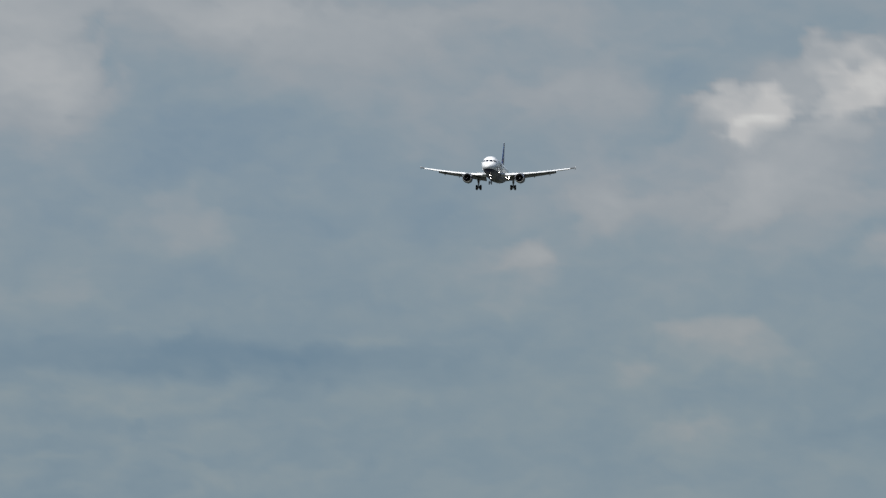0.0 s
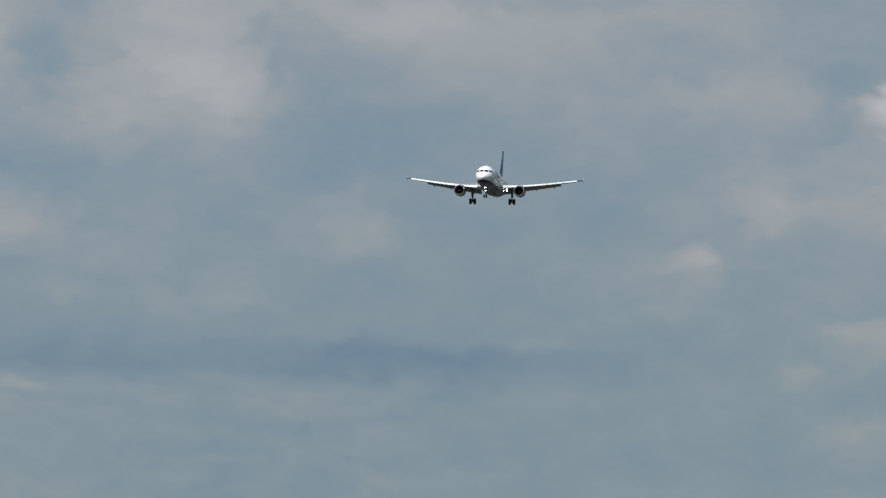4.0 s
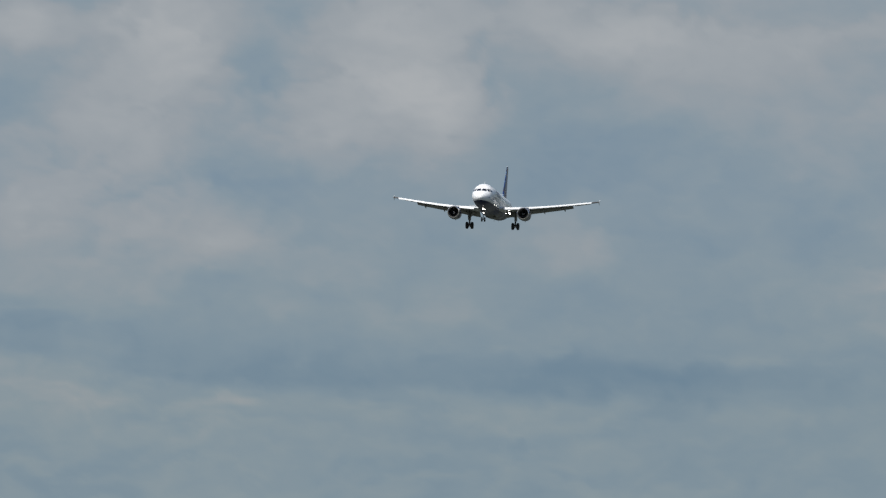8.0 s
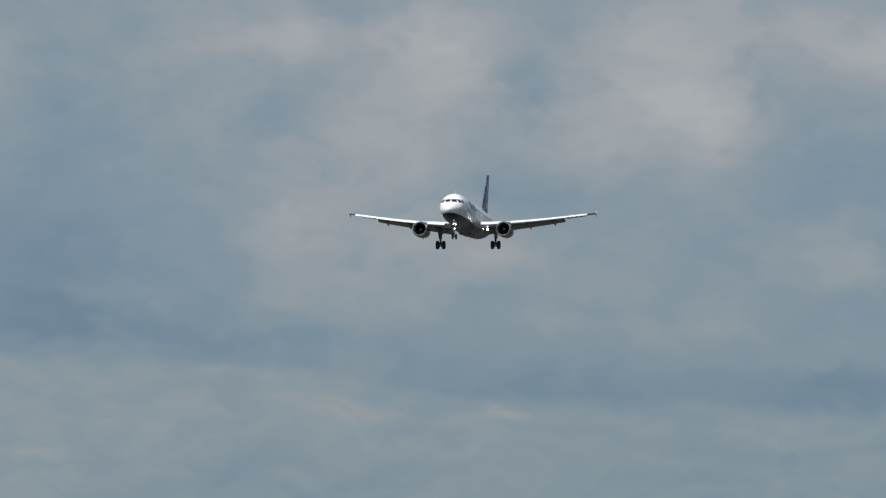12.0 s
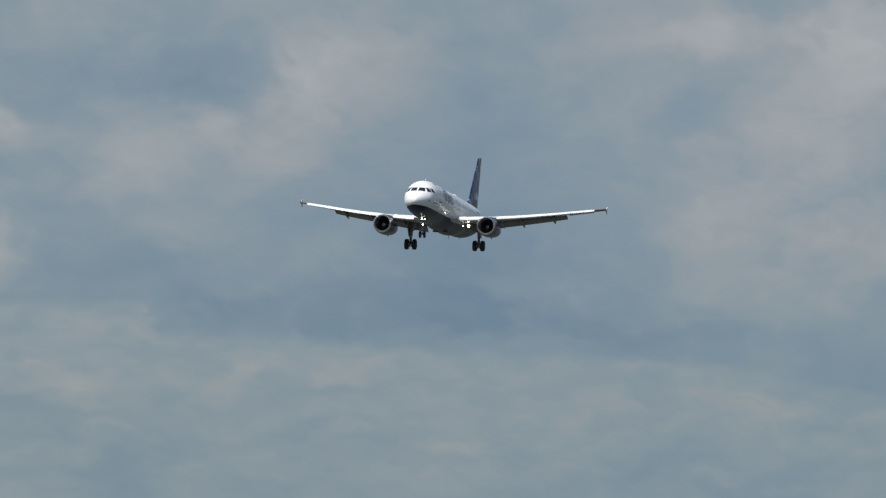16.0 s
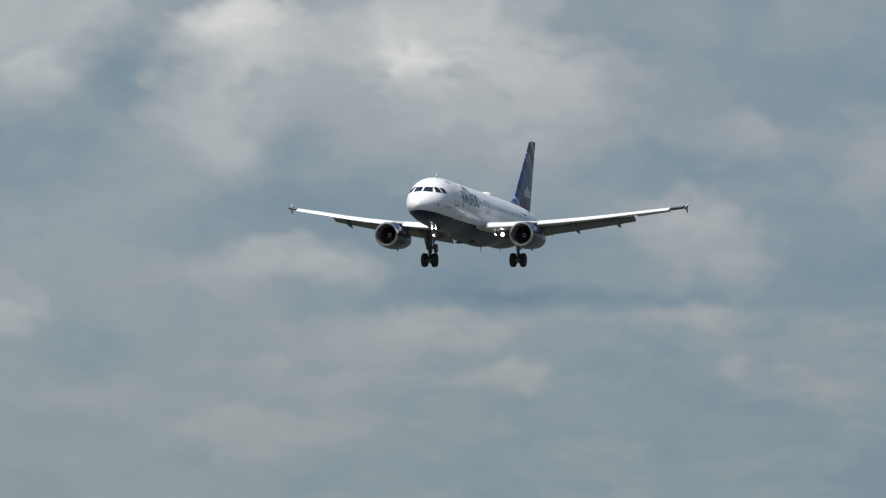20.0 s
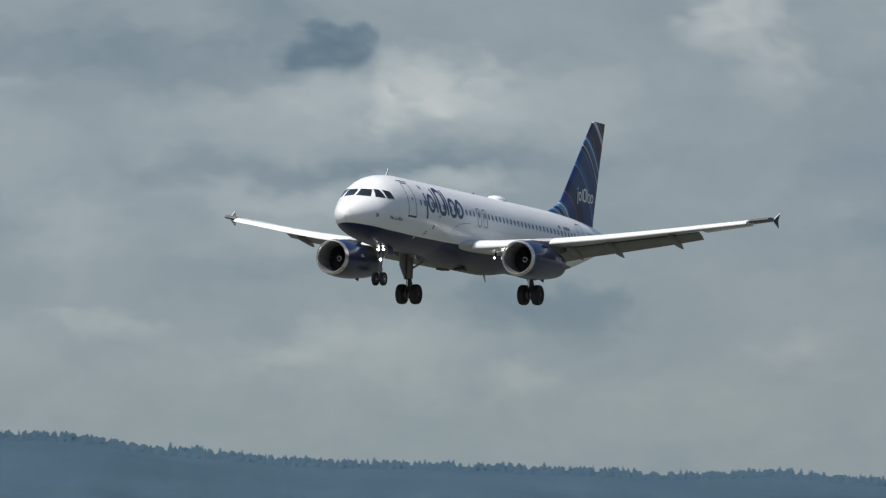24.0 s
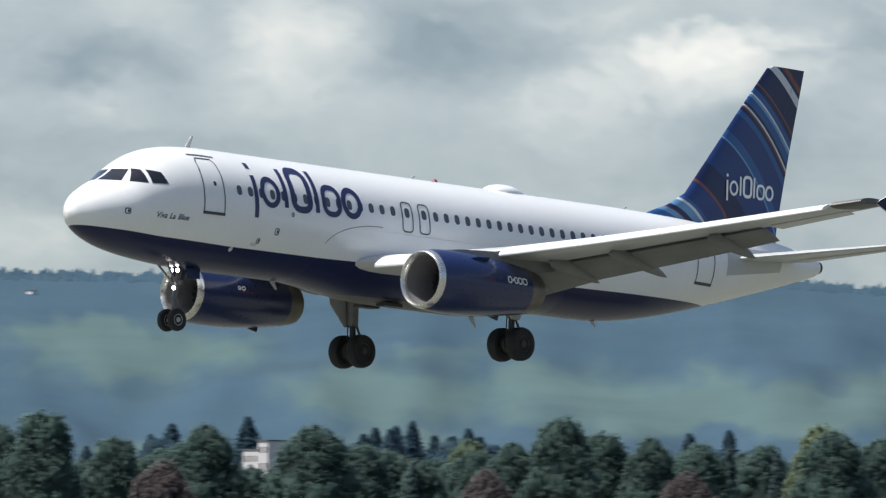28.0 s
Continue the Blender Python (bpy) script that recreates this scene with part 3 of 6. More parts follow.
def tail():
    for side in (-1, 1):
        bm = bmesh.new()
        surface(bm, side, [(0.4, 31.1, 4.4, 0.54, -4), (2.4, 32.45, 3.35, 0.80, -4), (4.4, 33.8, 2.35, 1.05, -4), (6.22, 35.05, 1.45, 1.28, -4)], 0.07)
        tp = part("tailplane", bm, GREY, airliner, "grey horizontal tailplane")
        bm = bmesh.new()
        rows = [(x, le + ch * 0.745, ch * 0.27, z - 0.015, -2.5) for x, le, ch, z in ((1.3, 31.7, 3.93, 0.86), (6.0, 34.9, 1.5, 1.33))]
        surface(bm, side, rows, 0.12)
        part("elevator", bm, GREY, tp)
        bm = bmesh.new()
        patch(bm, side, ((31.1, 0.0), (34.6, 0.45), (34.8, 1.15), (31.1, 1.05)), 0.008, 8)
        part("seal_plate", bm, GREY, body, "grey seal plate at the tailplane root")
    bm = bmesh.new()
    rings = []
    for z, le, te in ((1.6, 27.9, 35.3), (2.1, 28.5, 35.35), (2.45, 29.5, 35.4), (2.95, 30.4, 35.5), (4.5, 31.7, 35.8), (6.0, 32.95, 36.12), (7.35, 34.1, 36.42), (7.88, 34.55, 36.53), (7.98, 34.8, 36.55)):
        ring = []
        for u, v in foil(te - le, 0.075 if z > 2.4 else 0.05, 12, 0):
            ring.append(Vector((v, -(le + u), z)))
        rings.append(ring)
    skin(bm, rings)
    fin = part("tail_fin", bm, FIN, airliner, "blue fin with pale, navy and orange curved stripes")

    def on_fin(side, s, z, out=0.0):
        le = float(np.interp(z, (2.5, 7.9), (29.6, 34.57)))
        te = float(np.interp(z, (2.5, 7.9), (35.4, 36.53)))
        u = max(0.01, min(0.99, (s - le) / (te - le)))
        t = 5 * 0.075 * (0.2969 * math.sqrt(u) - 0.126 * u - 0.3516 * u * u + 0.2843 * u ** 3 - 0.1036 * u ** 4) * (te - le)
        return Vector((side * (t + out + 0.012), -s, z))
    for side in (-1,):
        bm = bmesh.new()
        wordmark(bm, on_fin, side, 32.3, 3.1, 0.74)
        part("fin_mark", bm, MARKW, fin, "white company mark of bars and rings", False)
    bm = bmesh.new()
    outline(bm, -1, [(34.0, 2.3), (36.05, 7.8)], 0.012, 0.006, 0, on_fin, False)
    part("rudder_seam", bm, LINE, fin, "", False)
    bm = bmesh.new()
    lathe(bm, [(0, 0.24), (0.16, 0.22), (0.18, 0.12)], (0, -37.50, 0.92), "y", 20)
    part("tail_exhaust", bm, DARK, airliner)


def engines():
    for side in (-1, 1):
        at = (side * 5.82, -11.05, -2.09)
        bm = bmesh.new()
        lathe(bm, [(0.16, 1.005), (0.5, 1.055), (1.2, 1.09), (2.2, 1.08), (3.2, 1.01), (4.2, 0.90), (4.75, 0.83)], at, "y", 48, 0, False)
        nac = part("engine_nacelle", bm, BLUE, airliner, "dark blue engine nacelle")
        bm = bmesh.new()
        lathe(bm, [(0.22, 0.822), (0.08, 0.85), (0.0, 0.92), (0.05, 0.975), (0.16, 1.006), (0.24, 1.018)], at, "y", 48, 0, False)
        part("inlet_lip", bm, STEEL, nac, "bright metal inlet lip")
        bm = bmesh.new()
        lathe(bm, [(0.2, 0.825), (0.5, 0.805), (0.9, 0.80), (1.6, 0.80)], at, "y", 40, 0, False)
        part("inlet_duct", bm, DUCT, nac)
        bm = bmesh.new()
        lathe(bm, [(1.56, 0.80), (1.57, 0.02)], at, "y", 32, 0, False)
        part("fan_disc", bm, DARK, nac)
        for k in range(22):
            bm = bmesh.new()
            a = 2 * math.pi * k / 22
            c, s = math.cos(a), math.sin(a)
            pts = []
            for r, tw in ((0.2, 0.10), (0.5, 0.13), (0.785, 0.10)):
                pts.append((r, tw))
            for lo, hi in zip(pts, pts[1:]):
                q = [bm.verts.new(Vector(at) + Vector((c * r - s * o, -y, s * r + c * o))) for r, o, y in ((lo[0], -lo[1] * 0.6, 1.52), (lo[0], lo[1] * 0.6, 1.38), (hi[0], hi[1] * 0.6, 1.38), (hi[0], -hi[1] * 0.6, 1.52))]
                bm.faces.new(q)
            part("fan_blade", bm, BLADE, nac, "", False)
        bm = bmesh.new()
        lathe(bm, [(0.98, 0.01), (1.04, 0.07), (1.22, 0.17), (1.5, 0.23)], at, "y", 20)
        part("spinner", bm, DARK, nac)
        bm = bmesh.new()
        for k in range(16):
            a0, a1 = 1.5 * k / 16, 1.5 * (k + 1) / 16
            f = [bm.verts.new(Vector(at) + Vector((math.cos(a0 * 4) * r, -1.06 - 0.1 * a0 / 1.5, math.sin(a0 * 4) * r))) for r in (0.09 + 0.03 * a0, 0.12 + 0.03 * a0)]
            g = [bm.verts.new(Vector(at) + Vector((math.cos(a1 * 4) * r, -1.06 - 0.1 * a1 / 1.5, math.sin(a1 * 4) * r))) for r in (0.12 + 0.03 * a1, 0.09 + 0.03 * a1)]
            bm.faces.new(f + g)
        part("spinner_mark", bm, MARKW, nac, "", False)
        bm = bmesh.new()
        lathe(bm, [(4.72, 0.835), (5.1, 0.77), (5.5, 0.68), (5.48, 0.64), (4.9, 0.6)], at, "y", 40, 0, False)
        part("exhaust_nozzle", bm, BURNT, nac, "brown-grey bare exhaust nozzle")
        bm = bmesh.new()
        lathe(bm, [(4.7, 0.62), (4.9, 0.45), (5.5, 0.3), (5.9, 0.04)], at, "y", 24)
        part("exhaust_plug", bm, BURNT, nac)
        bm = bmesh.new()                                   # pylon
        rings = []
        for s, z0, z1, w in ((12.0, -1.14, -1.03, 0.05), (12.9, -1.25, -0.93, 0.18), (14.4, -1.25, -0.86, 0.22), (15.8, -1.5, -0.90, 0.22), (17.4, -1.30, -0.95, 0.12), (18.3, -1.05, -0.95, 0.03)):
            rings.append([(side * 5.82 - w, -s, z0), (side * 5.82 + w, -s, z0), (side * 5.82 + w * 0.8, -s, z1), (side * 5.82 - w * 0.8, -s, z1)])
        skin(bm, rings)
        part("pylon", bm, FLAP, airliner, "grey engine pylon")
        for sd in (-1, 1):
            bm = bmesh.new()                               # strake
            a = radians(50)
            p = Vector(at) + Vector((sd * 1.06 * math.cos(a), -1.5, 1.06 * math.sin(a)))
            o = Vector((sd * math.cos(a), 0, math.sin(a)))
            slab(bm, [p - o * 0.05, p + Vector((0, -1.1, 0)) - o * 0.05, p + Vector((0, -1.1, 0)) + o * 0.15, p + Vector((0, -0.5, 0)) + o * 0.12], 0.03, (math.sin(a), 0, -sd * math.cos(a)))
            part("strake", bm, BLUE, nac)

        def on_nac(sd, s, z, out=0.0):
            r = float(np.interp(s, (0.16, 0.5, 1.2, 2.2, 3.2, 4.2, 4.75), (1.005, 1.055, 1.09, 1.08, 1.01, 0.90, 0.83)))
            a = z / r
            return Vector((at[0] + sd * (r + out) * math.cos(a), at[1] - s, at[2] + (r + out) * math.sin(a)))
        bm = bmesh.new()                                   # web-address mark and small plates on the flank
        for sx, w, h in ((1.9, 0.10, 0.10), (2.1, 0.16, 0.12)) if side > 0 else ((3.42, 0.19, 0.20), (3.60, 0.05, 0.05), (3.76, 0.16, 0.20), (3.99, 0.19, 0.20), (4.26, 0.22, 0.20)):
            outline(bm, -1, rounded(sx, 0.24, w, h, 0.06 if w > 0.1 else 0.02, 3), 0.05, 0.012, 0, on_nac)
        part("web_mark", bm, MARKW, nac, "white mark of small rings", False)
        for k in range(3):
            bm = bmesh.new()
            decal(bm, -1, rounded(2.1 + 0.22 * k, 0.12, 0.12, 0.04, 0.01, 1), 0.01, 0, on_nac)
            part("service_label", bm, RED, nac)
        bm = bmesh.new()
        slab(bm, [(at[0], at[1] - 3.4, at[2] - 1.0), (at[0], at[1] - 3.9, at[2] - 0.93), (at[0], at[1] - 3.85, at[2] - 1.10)], 0.05, (1, 0, 0))
        part("drain_mast", bm, DARK, nac)


def wheel(parent, x, s, z, r, w, rim):
    bm = bmesh.new()
    n = w / 2
    lathe(bm, [(-n * 0.72, r * 0.52), (-n * 0.9, r * 0.62), (-n, r * 0.8), (-n * 0.86, r * 0.95), (-n * 0.45, r), (0, r * 1.005), (n * 0.45, r), (n * 0.86, r * 0.95), (n, r * 0.8), (n * 0.9, r * 0.62), (n * 0.72, r * 0.52)], (x, -s, z), "x", 36)
    part("tyre", bm, RUBBER, parent, "black rubber tyre")
    bm = bmesh.new()
    for sd in (-1, 1):
        lathe(bm, [(sd * n * 0.70, r * 0.52), (sd * n * 0.80, r * 0.50), (sd * n * 0.62, r * 0.40), (sd * n * 0.58, r * 0.26), (sd * n * 0.92, r * 0.20), (sd * n * 0.95, r * 0.02)], (x, -s, z), "x", 24)
    part("rim", bm, rim, parent)


def main_gear():
    for side in (-1, 1):
        x, s, z = side * 3.84, 17.7, -3.70
        bm = bmesh.new()
        tube(bm, (x, -s + 0.1, -1.1), (x, -s, -2.80), 0.24, 0.19, 16)
        e = part("main_landing_gear", bm, STRUT, airliner, "main landing gear leg with two black wheels")
        bm = bmesh.new()
        tube(bm, (x, -s, -2.75), (x, -s, z + 0.02), 0.11, n=14)
        part("oleo_piston", bm, DULL, e)
        bm = bmesh.new()
        tube(bm, (x - 0.62, -s, z), (x + 0.62, -s, z), 0.075, n=14)
        part("axle", bm, STRUT, e)
        bm = bmesh.new()
        tube(bm, (x, -s + 0.05, -2.3), (x - side * 1.45, -s + 0.1, -1.5), 0.06)
        part("side_stay", bm, STRUT, e)
        bm = bmesh.new()
        tube(bm, (x, -s - 0.14, -2.7), (x, -s - 0.42, -3.2), 0.045)
        tube(bm, (x, -s - 0.42, -3.2), (x, -s - 0.05, z + 0.1), 0.045)
        part("torque_link", bm, STRUT, e)
        bm = bmesh.new()
        for k in (-1, 1):
            tube(bm, (x + 0.11 * k, -s + 0.14, -1.6), (x + 0.13 * k, -s + 0.12, z + 0.12), 0.022, n=6)
        part("brake_line", bm, DARK, e)
        bm = bmesh.new()
        slab(bm, [(x + side * 0.24, -s + 1.10, -1.25), (x + side * 0.24, -s - 0.60, -1.25), (x + side * 0.22, -s - 0.45, -2.0), (x + side * 0.21, -s - 0.16, -2.85), (x + side * 0.21, -s + 0.22, -2.85), (x + side * 0.22, -s + 0.95, -2.10)], 0.05, (1, 0, 0))
        part("leg_door", bm, DOOR, e, "grey gear leg door")
        for k in (-1, 1):
            wheel(e, x + 0.43 * k, s, z, 0.585, 0.43, DULL)
            bm = bmesh.new()
            lathe(bm, [(-0.13, 0.2), (-0.12, 0.29), (0.12, 0.29), (0.13, 0.2)], (x + 0.18 * k, -s, z), "x", 18)
            part("brake_pack", bm, BURNT, e)


def nose_gear():
    s, z = 5.05, -3.83
    bm = bmesh.new()
    tube(bm, (0, -s - 0.38, -1.6), (0, -s - 0.05, -3.1), 0.10, 0.095, 14)
    e = part("nose_landing_gear", bm, STRUT, airliner, "nose landing gear leg with two wheels and lit lamps")
    bm = bmesh.new()
    tube(bm, (0, -s - 0.06, -3.05), (0, -s, z), 0.06, n=12)
    tube(bm, (-0.3, -s, z), (0.3, -s, z), 0.05, n=12)
    part("oleo_piston", bm, STRUT, e)
    bm = bmesh.new()
    for k in (-1, 1):
        tube(bm, (0.05 * k, -s - 0.1, -2.6), (0.3 * k, -s + 0.75, -1.75), 0.04)
    part("drag_stay", bm, STRUT, e)
    bm = bmesh.new()
    tube(bm, (0, -s - 0.1, -2.95), (0, -s - 0.32, -3.3), 0.035)
    tube(bm, (0, -s - 0.32, -3.3), (0, -s - 0.04, z + 0.12), 0.035)
    part("torque_link", bm, STRUT, e)
    bm = bmesh.new()
    box(bm, (-0.24, -s - 0.22, -2.62), (0.24, -s - 0.08, -2.48))
    part("steering_box", bm, STRUT, e)
    for k in (-1, 1):
        bm = bmesh.new()
        slab(bm, [(0.30 * k, -s - 0.22, -1.85), (0.30 * k, -s - 0.95, -1.9), (0.40 * k, -s - 0.85, -2.38), (0.40 * k, -s - 0.30, -2.42)], 0.03, (1, 0, 0.1 * k))
        part("gear_door", bm, NAVY, e, "navy nose gear door")
        wheel(e, 0.24 * k, s, z, 0.385, 0.22, RIM)
    for x, lz in ((-0.15, -2.14), (0.15, -2.14), (0.0, -2.74)):
        bm = bmesh.new()
        lathe(bm, [(-0.03, 0.01), (-0.01, 0.062), (0.04, 0.075)], (x, -s - 0.02, lz), "y", 16)
        part("taxi_light", bm, TAXI, e, "lit gear-leg lamp")
        bm = bmesh.new()
        lathe(bm, [(0.03, 0.10), (0.14, 0.08), (0.2, 0.03)], (x, -s - 0.02, lz), "y", 14)
        part("lamp_housing", bm, DARK, e)


cockpit()
openings()
markings()
top_gear()
belly_fairing()
wings()
tail()
engines()
main_gear()
nose_gear()

# ---- the sky behind, a shell round the camera's stand ----
def value_noise(a, e, size, seed):
    """Smooth noise from -0.5 to 0.5 over bearing and height, wider than high, from a seeded lattice."""
    g = np.random.RandomState(seed).rand(400, 400)
    x, y = (0.966 * a - 0.259 * e) / size + 50, (0.104 * a + 0.995 * e) / size * 1.7 + 50
    i, j = np.floor(x).astype(int), np.floor(y).astype(int)
    u, v = x - i, y - j
    u, v = u * u * u * (u * (6 * u - 15) + 10), v * v * v * (v * (6 * v - 15) + 10)
    i, j, k, l = i % 400, j % 400, (i + 1) % 400, (j + 1) % 400
    return (g[i, j] * (1 - u) + g[k, j] * u) * (1 - v) + (g[i, l] * (1 - u) + g[k, l] * u) * v - 0.5


def cloud_noise(a, e, size, seed, octaves=4):
    """Several sizes of noise, each half the size of the one before."""
    return sum(value_noise(a, e, size / 2 ** n, seed + n) * 0.58 ** n for n in range(octaves))


SKY_A, SKY_E = np.meshgrid(np.concatenate([np.arange(0.0, 2.5, 0.1), np.arange(2.5, 44.4, 0.024), np.arange(44.4, 50.1, 0.1)]),
                           np.concatenate([np.arange(-0.4, 0.4, 0.1), np.arange(0.4, 3.75, 0.022), np.arange(3.75, 5.1, 0.1)]))
WARP_A = SKY_A + 0.20 * cloud_noise(SKY_A, SKY_E, 0.42, 3)
WARP_E = SKY_E + 0.13 * cloud_noise(SKY_A, SKY_E, 0.42, 13)
LUMPS = cloud_noise(WARP_A, WARP_E, 0.16, 23, 3)            # the ragged edge of a cloud
EAST = np.clip((22 - SKY_A) / 5, 0, 1)
WEST = np.clip((SKY_A - 29) / 5, 0, 1)
# the brightness of the deck, in levels of 255: a grey veil that thins towards the west
DECK = np.interp(SKY_A, (3, 12, 15, 19, 24, 27, 30, 33, 36, 42, 46), (149.5, 149.5, 153, 158, 158, 163, 179, 182, 178, 172, 172))
DECK += (2.5 * EAST + 7 * WEST) * np.clip((SKY_E - 2.2) / 1.0, -1, 1)
DECK += (4 + 3 * WEST) * cloud_noise(WARP_A, WARP_E, 1.1, 31, 3) + (4 + 4 * WEST) * cloud_noise(WARP_A, WARP_E, 0.34, 41, 4)
# a low grey bank of cloud in the east, with the blue rift over its edge
BANK = np.interp(WARP_A, (3, 6, 7.5, 8.5, 9.7, 10.3, 11.2, 11.8, 12.1, 12.7, 12.76, 13.5, 14.6, 15.6, 17, 20),
                 (1.25, 1.29, 1.38, 1.40, 1.57, 1.60, 1.62, 1.70, 1.72, 1.73, 1.88, 1.90, 1.91, 1.865, 1.80, 1.70)) - SKY_E - 0.05 * LUMPS
LOW = np.clip((17.5 - SKY_A) / 2.5, 0, 1) * np.clip((SKY_A - 4.5) / 2, 0, 1)
DECK -= LOW * 4 * np.clip((BANK + 0.40) / 0.35, 0, 1) * np.clip(0.5 - BANK / 0.06, 0, 1)
DECK += LOW * np.clip(0.5 + BANK / 0.06, 0, 1) * (3 - 3 * np.clip(BANK / 0.5, 0, 1) + 5 * cloud_noise(WARP_A, WARP_E * 2.2, 0.35, 51, 3))


def clouds(rows):
    """Bright billows (above 0) and blue gaps (below 0): bearing, height, half width, half height, levels, softness of the edge."""
    for a, e, wa, we, k, soft in rows:
        i, j = np.searchsorted(SKY_A[0], (a - 2.6 * wa - 0.25, a + 2.6 * wa + 0.25))
        m, n = np.searchsorted(SKY_E[:, 0], (e - 2.6 * we - 0.25, e + 2.6 * we + 0.25))
        w = (slice(m, n), slice(i, j))
        r = np.hypot((WARP_A[w] - a) / wa, (WARP_E[w] - e) / we) + 0.55 * LUMPS[w]
        s = soft * (1.15 + 0.55 * np.clip((e - WARP_E[w]) / we, -0.5, 1))           # sharp crowns, fading undersides
        f = np.clip((1 + s - r) / (2 * s), 0, 1)
        DECK[w] += k * f * f * (3 - 2 * f) * (1 + 0.5 * LUMPS[w])


clouds([(3.49, 2.83, 0.20, 0.12, 28.9, 0.35), (3.43, 2.72, 0.14, 0.08, 17, 0.4), (3.06, 3.09, 0.17, 0.11, 17, 0.4), (3.28, 2.95, 0.22, 0.11, 13.6, 0.7),
        (2.96, 2.91, 0.23, 0.12, 25.5, 0.35), (3.06, 2.77, 0.16, 0.09, 15.3, 0.7), (2.78, 3.01, 0.19, 0.16, 18.7, 0.5), (3.28, 2.61, 0.56, 0.19, 9.3, 0.8),
        (3.21, 2.39, 0.37, 0.19, 7.6, 0.8), (4.37, 2.39, 0.19, 0.22, 6.8, 0.7), (4.06, 2.27, 0.47, 0.11, 7.6, 0.7), (3.49, 2.41, 0.19, 0.11, 6.8, 0.7),
        (4.49, 2.92, 0.34, 0.12, 6, 0.7), (2.84, 2.05, 0.12, 0.05, 9.3, 0.7)])
clouds([(4.74, 1.98, 0.19, 0.07, 11, 0.7), (4.90, 1.93, 0.34, 0.08, 4.2, 0.8), (3.68, 1.52, 0.22, 0.09, 8.5, 0.7), (3.59, 1.55, 0.12, 0.08, 4.2, 0.7),
        (4.15, 1.40, 0.17, 0.07, 6.8, 0.7), (3.34, 1.38, 0.25, 0.09, 4.2, 0.8), (3.75, 1.02, 0.28, 0.09, 6.8, 0.7), (6.40, 3.30, 0.34, 0.12, 5.1, 0.8),
        (5.62, 3.24, 0.50, 0.19, 6, 0.8), (4.84, 3.36, 0.62, 0.09, 6.8, 0.8), (6.09, 3.17, 0.69, 0.25, 3.4, 0.8), (6.59, 2.11, 0.19, 0.12, 4.2, 0.7),
        (5.78, 1.54, 0.41, 0.04, 3.4, 0.7), (6.24, 1.43, 0.94, 0.12, -6, 0.8)])
clouds([(4.90, 1.58, 0.34, 0.09, -3.6, 0.8), (4.74, 1.43, 0.37, 0.12, -3, 0.8), (2.97, 1.02, 0.53, 0.09, -6, 0.8), (6.40, 2.43, 0.78, 0.28, -2.4, 0.9),
        (5.27, 2.30, 0.25, 0.19, -3, 0.8), (3.96, 2.70, 0.16, 0.12, -2.4, 0.7), (3.90, 2.92, 0.19, 0.12, -2.4, 0.7), (7.57, 3.34, 0.37, 0.34, 12.8, 0.7),
        (7.70, 2.94, 0.50, 0.22, 11.9, 0.7), (7.32, 3.06, 0.25, 0.22, 5.1, 0.7), (8.01, 2.75, 0.28, 0.12, 6, 0.7), (7.17, 2.75, 0.22, 0.12, 3.4, 0.8),
        (8.82, 3.34, 0.34, 0.25, 5.1, 0.8), (8.45, 3.41, 0.31, 0.12, 4.2, 0.7)])
clouds([(8.67, 3.09, 0.22, 0.09, 4.2, 0.7), (9.54, 2.28, 0.28, 0.37, 6, 0.8), (8.73, 2.31, 0.34, 0.22, 8.5, 0.7), (9.04, 2.59, 0.19, 0.19, 4.2, 0.7),
        (8.54, 2.16, 0.16, 0.12, 4.2, 0.7), (9.13, 2.03, 0.34, 0.09, 3.4, 0.7), (6.79, 3.44, 0.62, 0.12, 6.8, 0.8), (6.48, 3.35, 0.47, 0.19, 4.2, 0.8),
        (6.76, 2.22, 0.31, 0.16, 3.4, 0.8), (6.32, 2.10, 0.25, 0.09, 3.4, 0.8), (7.51, 1.78, 0.44, 0.09, 3.4, 0.8), (8.26, 3.09, 0.19, 0.16, -4.8, 0.7),
        (9.38, 3.12, 0.25, 0.19, -1.8, 0.8), (8.35, 2.53, 0.22, 0.19, -3, 0.8)])
clouds([(6.45, 2.75, 0.44, 0.22, -3.6, 0.8), (6.64, 3.06, 0.28, 0.19, -3, 0.8), (9.51, 1.69, 0.59, 0.08, -4.8, 0.8), (7.10, 1.50, 1.03, 0.09, -4.8, 0.7),
        (8.82, 1.47, 0.78, 0.06, -2.4, 0.8), (9.29, 1.30, 0.28, 0.05, 4.2, 0.7), (8.45, 1.35, 0.25, 0.04, 4.2, 0.7), (9.44, 1.16, 0.37, 0.08, 2.5, 0.7),
        (9.50, 3.42, 0.50, 0.11, 8.5, 0.7), (9.75, 3.37, 0.19, 0.08, 4.2, 0.7), (8.88, 3.20, 0.25, 0.25, 7.6, 0.7), (9.25, 2.92, 0.28, 0.25, 6, 0.7),
        (8.75, 3.42, 0.22, 0.19, 5.1, 0.8), (9.69, 2.49, 0.47, 0.16, 5.1, 0.8)])
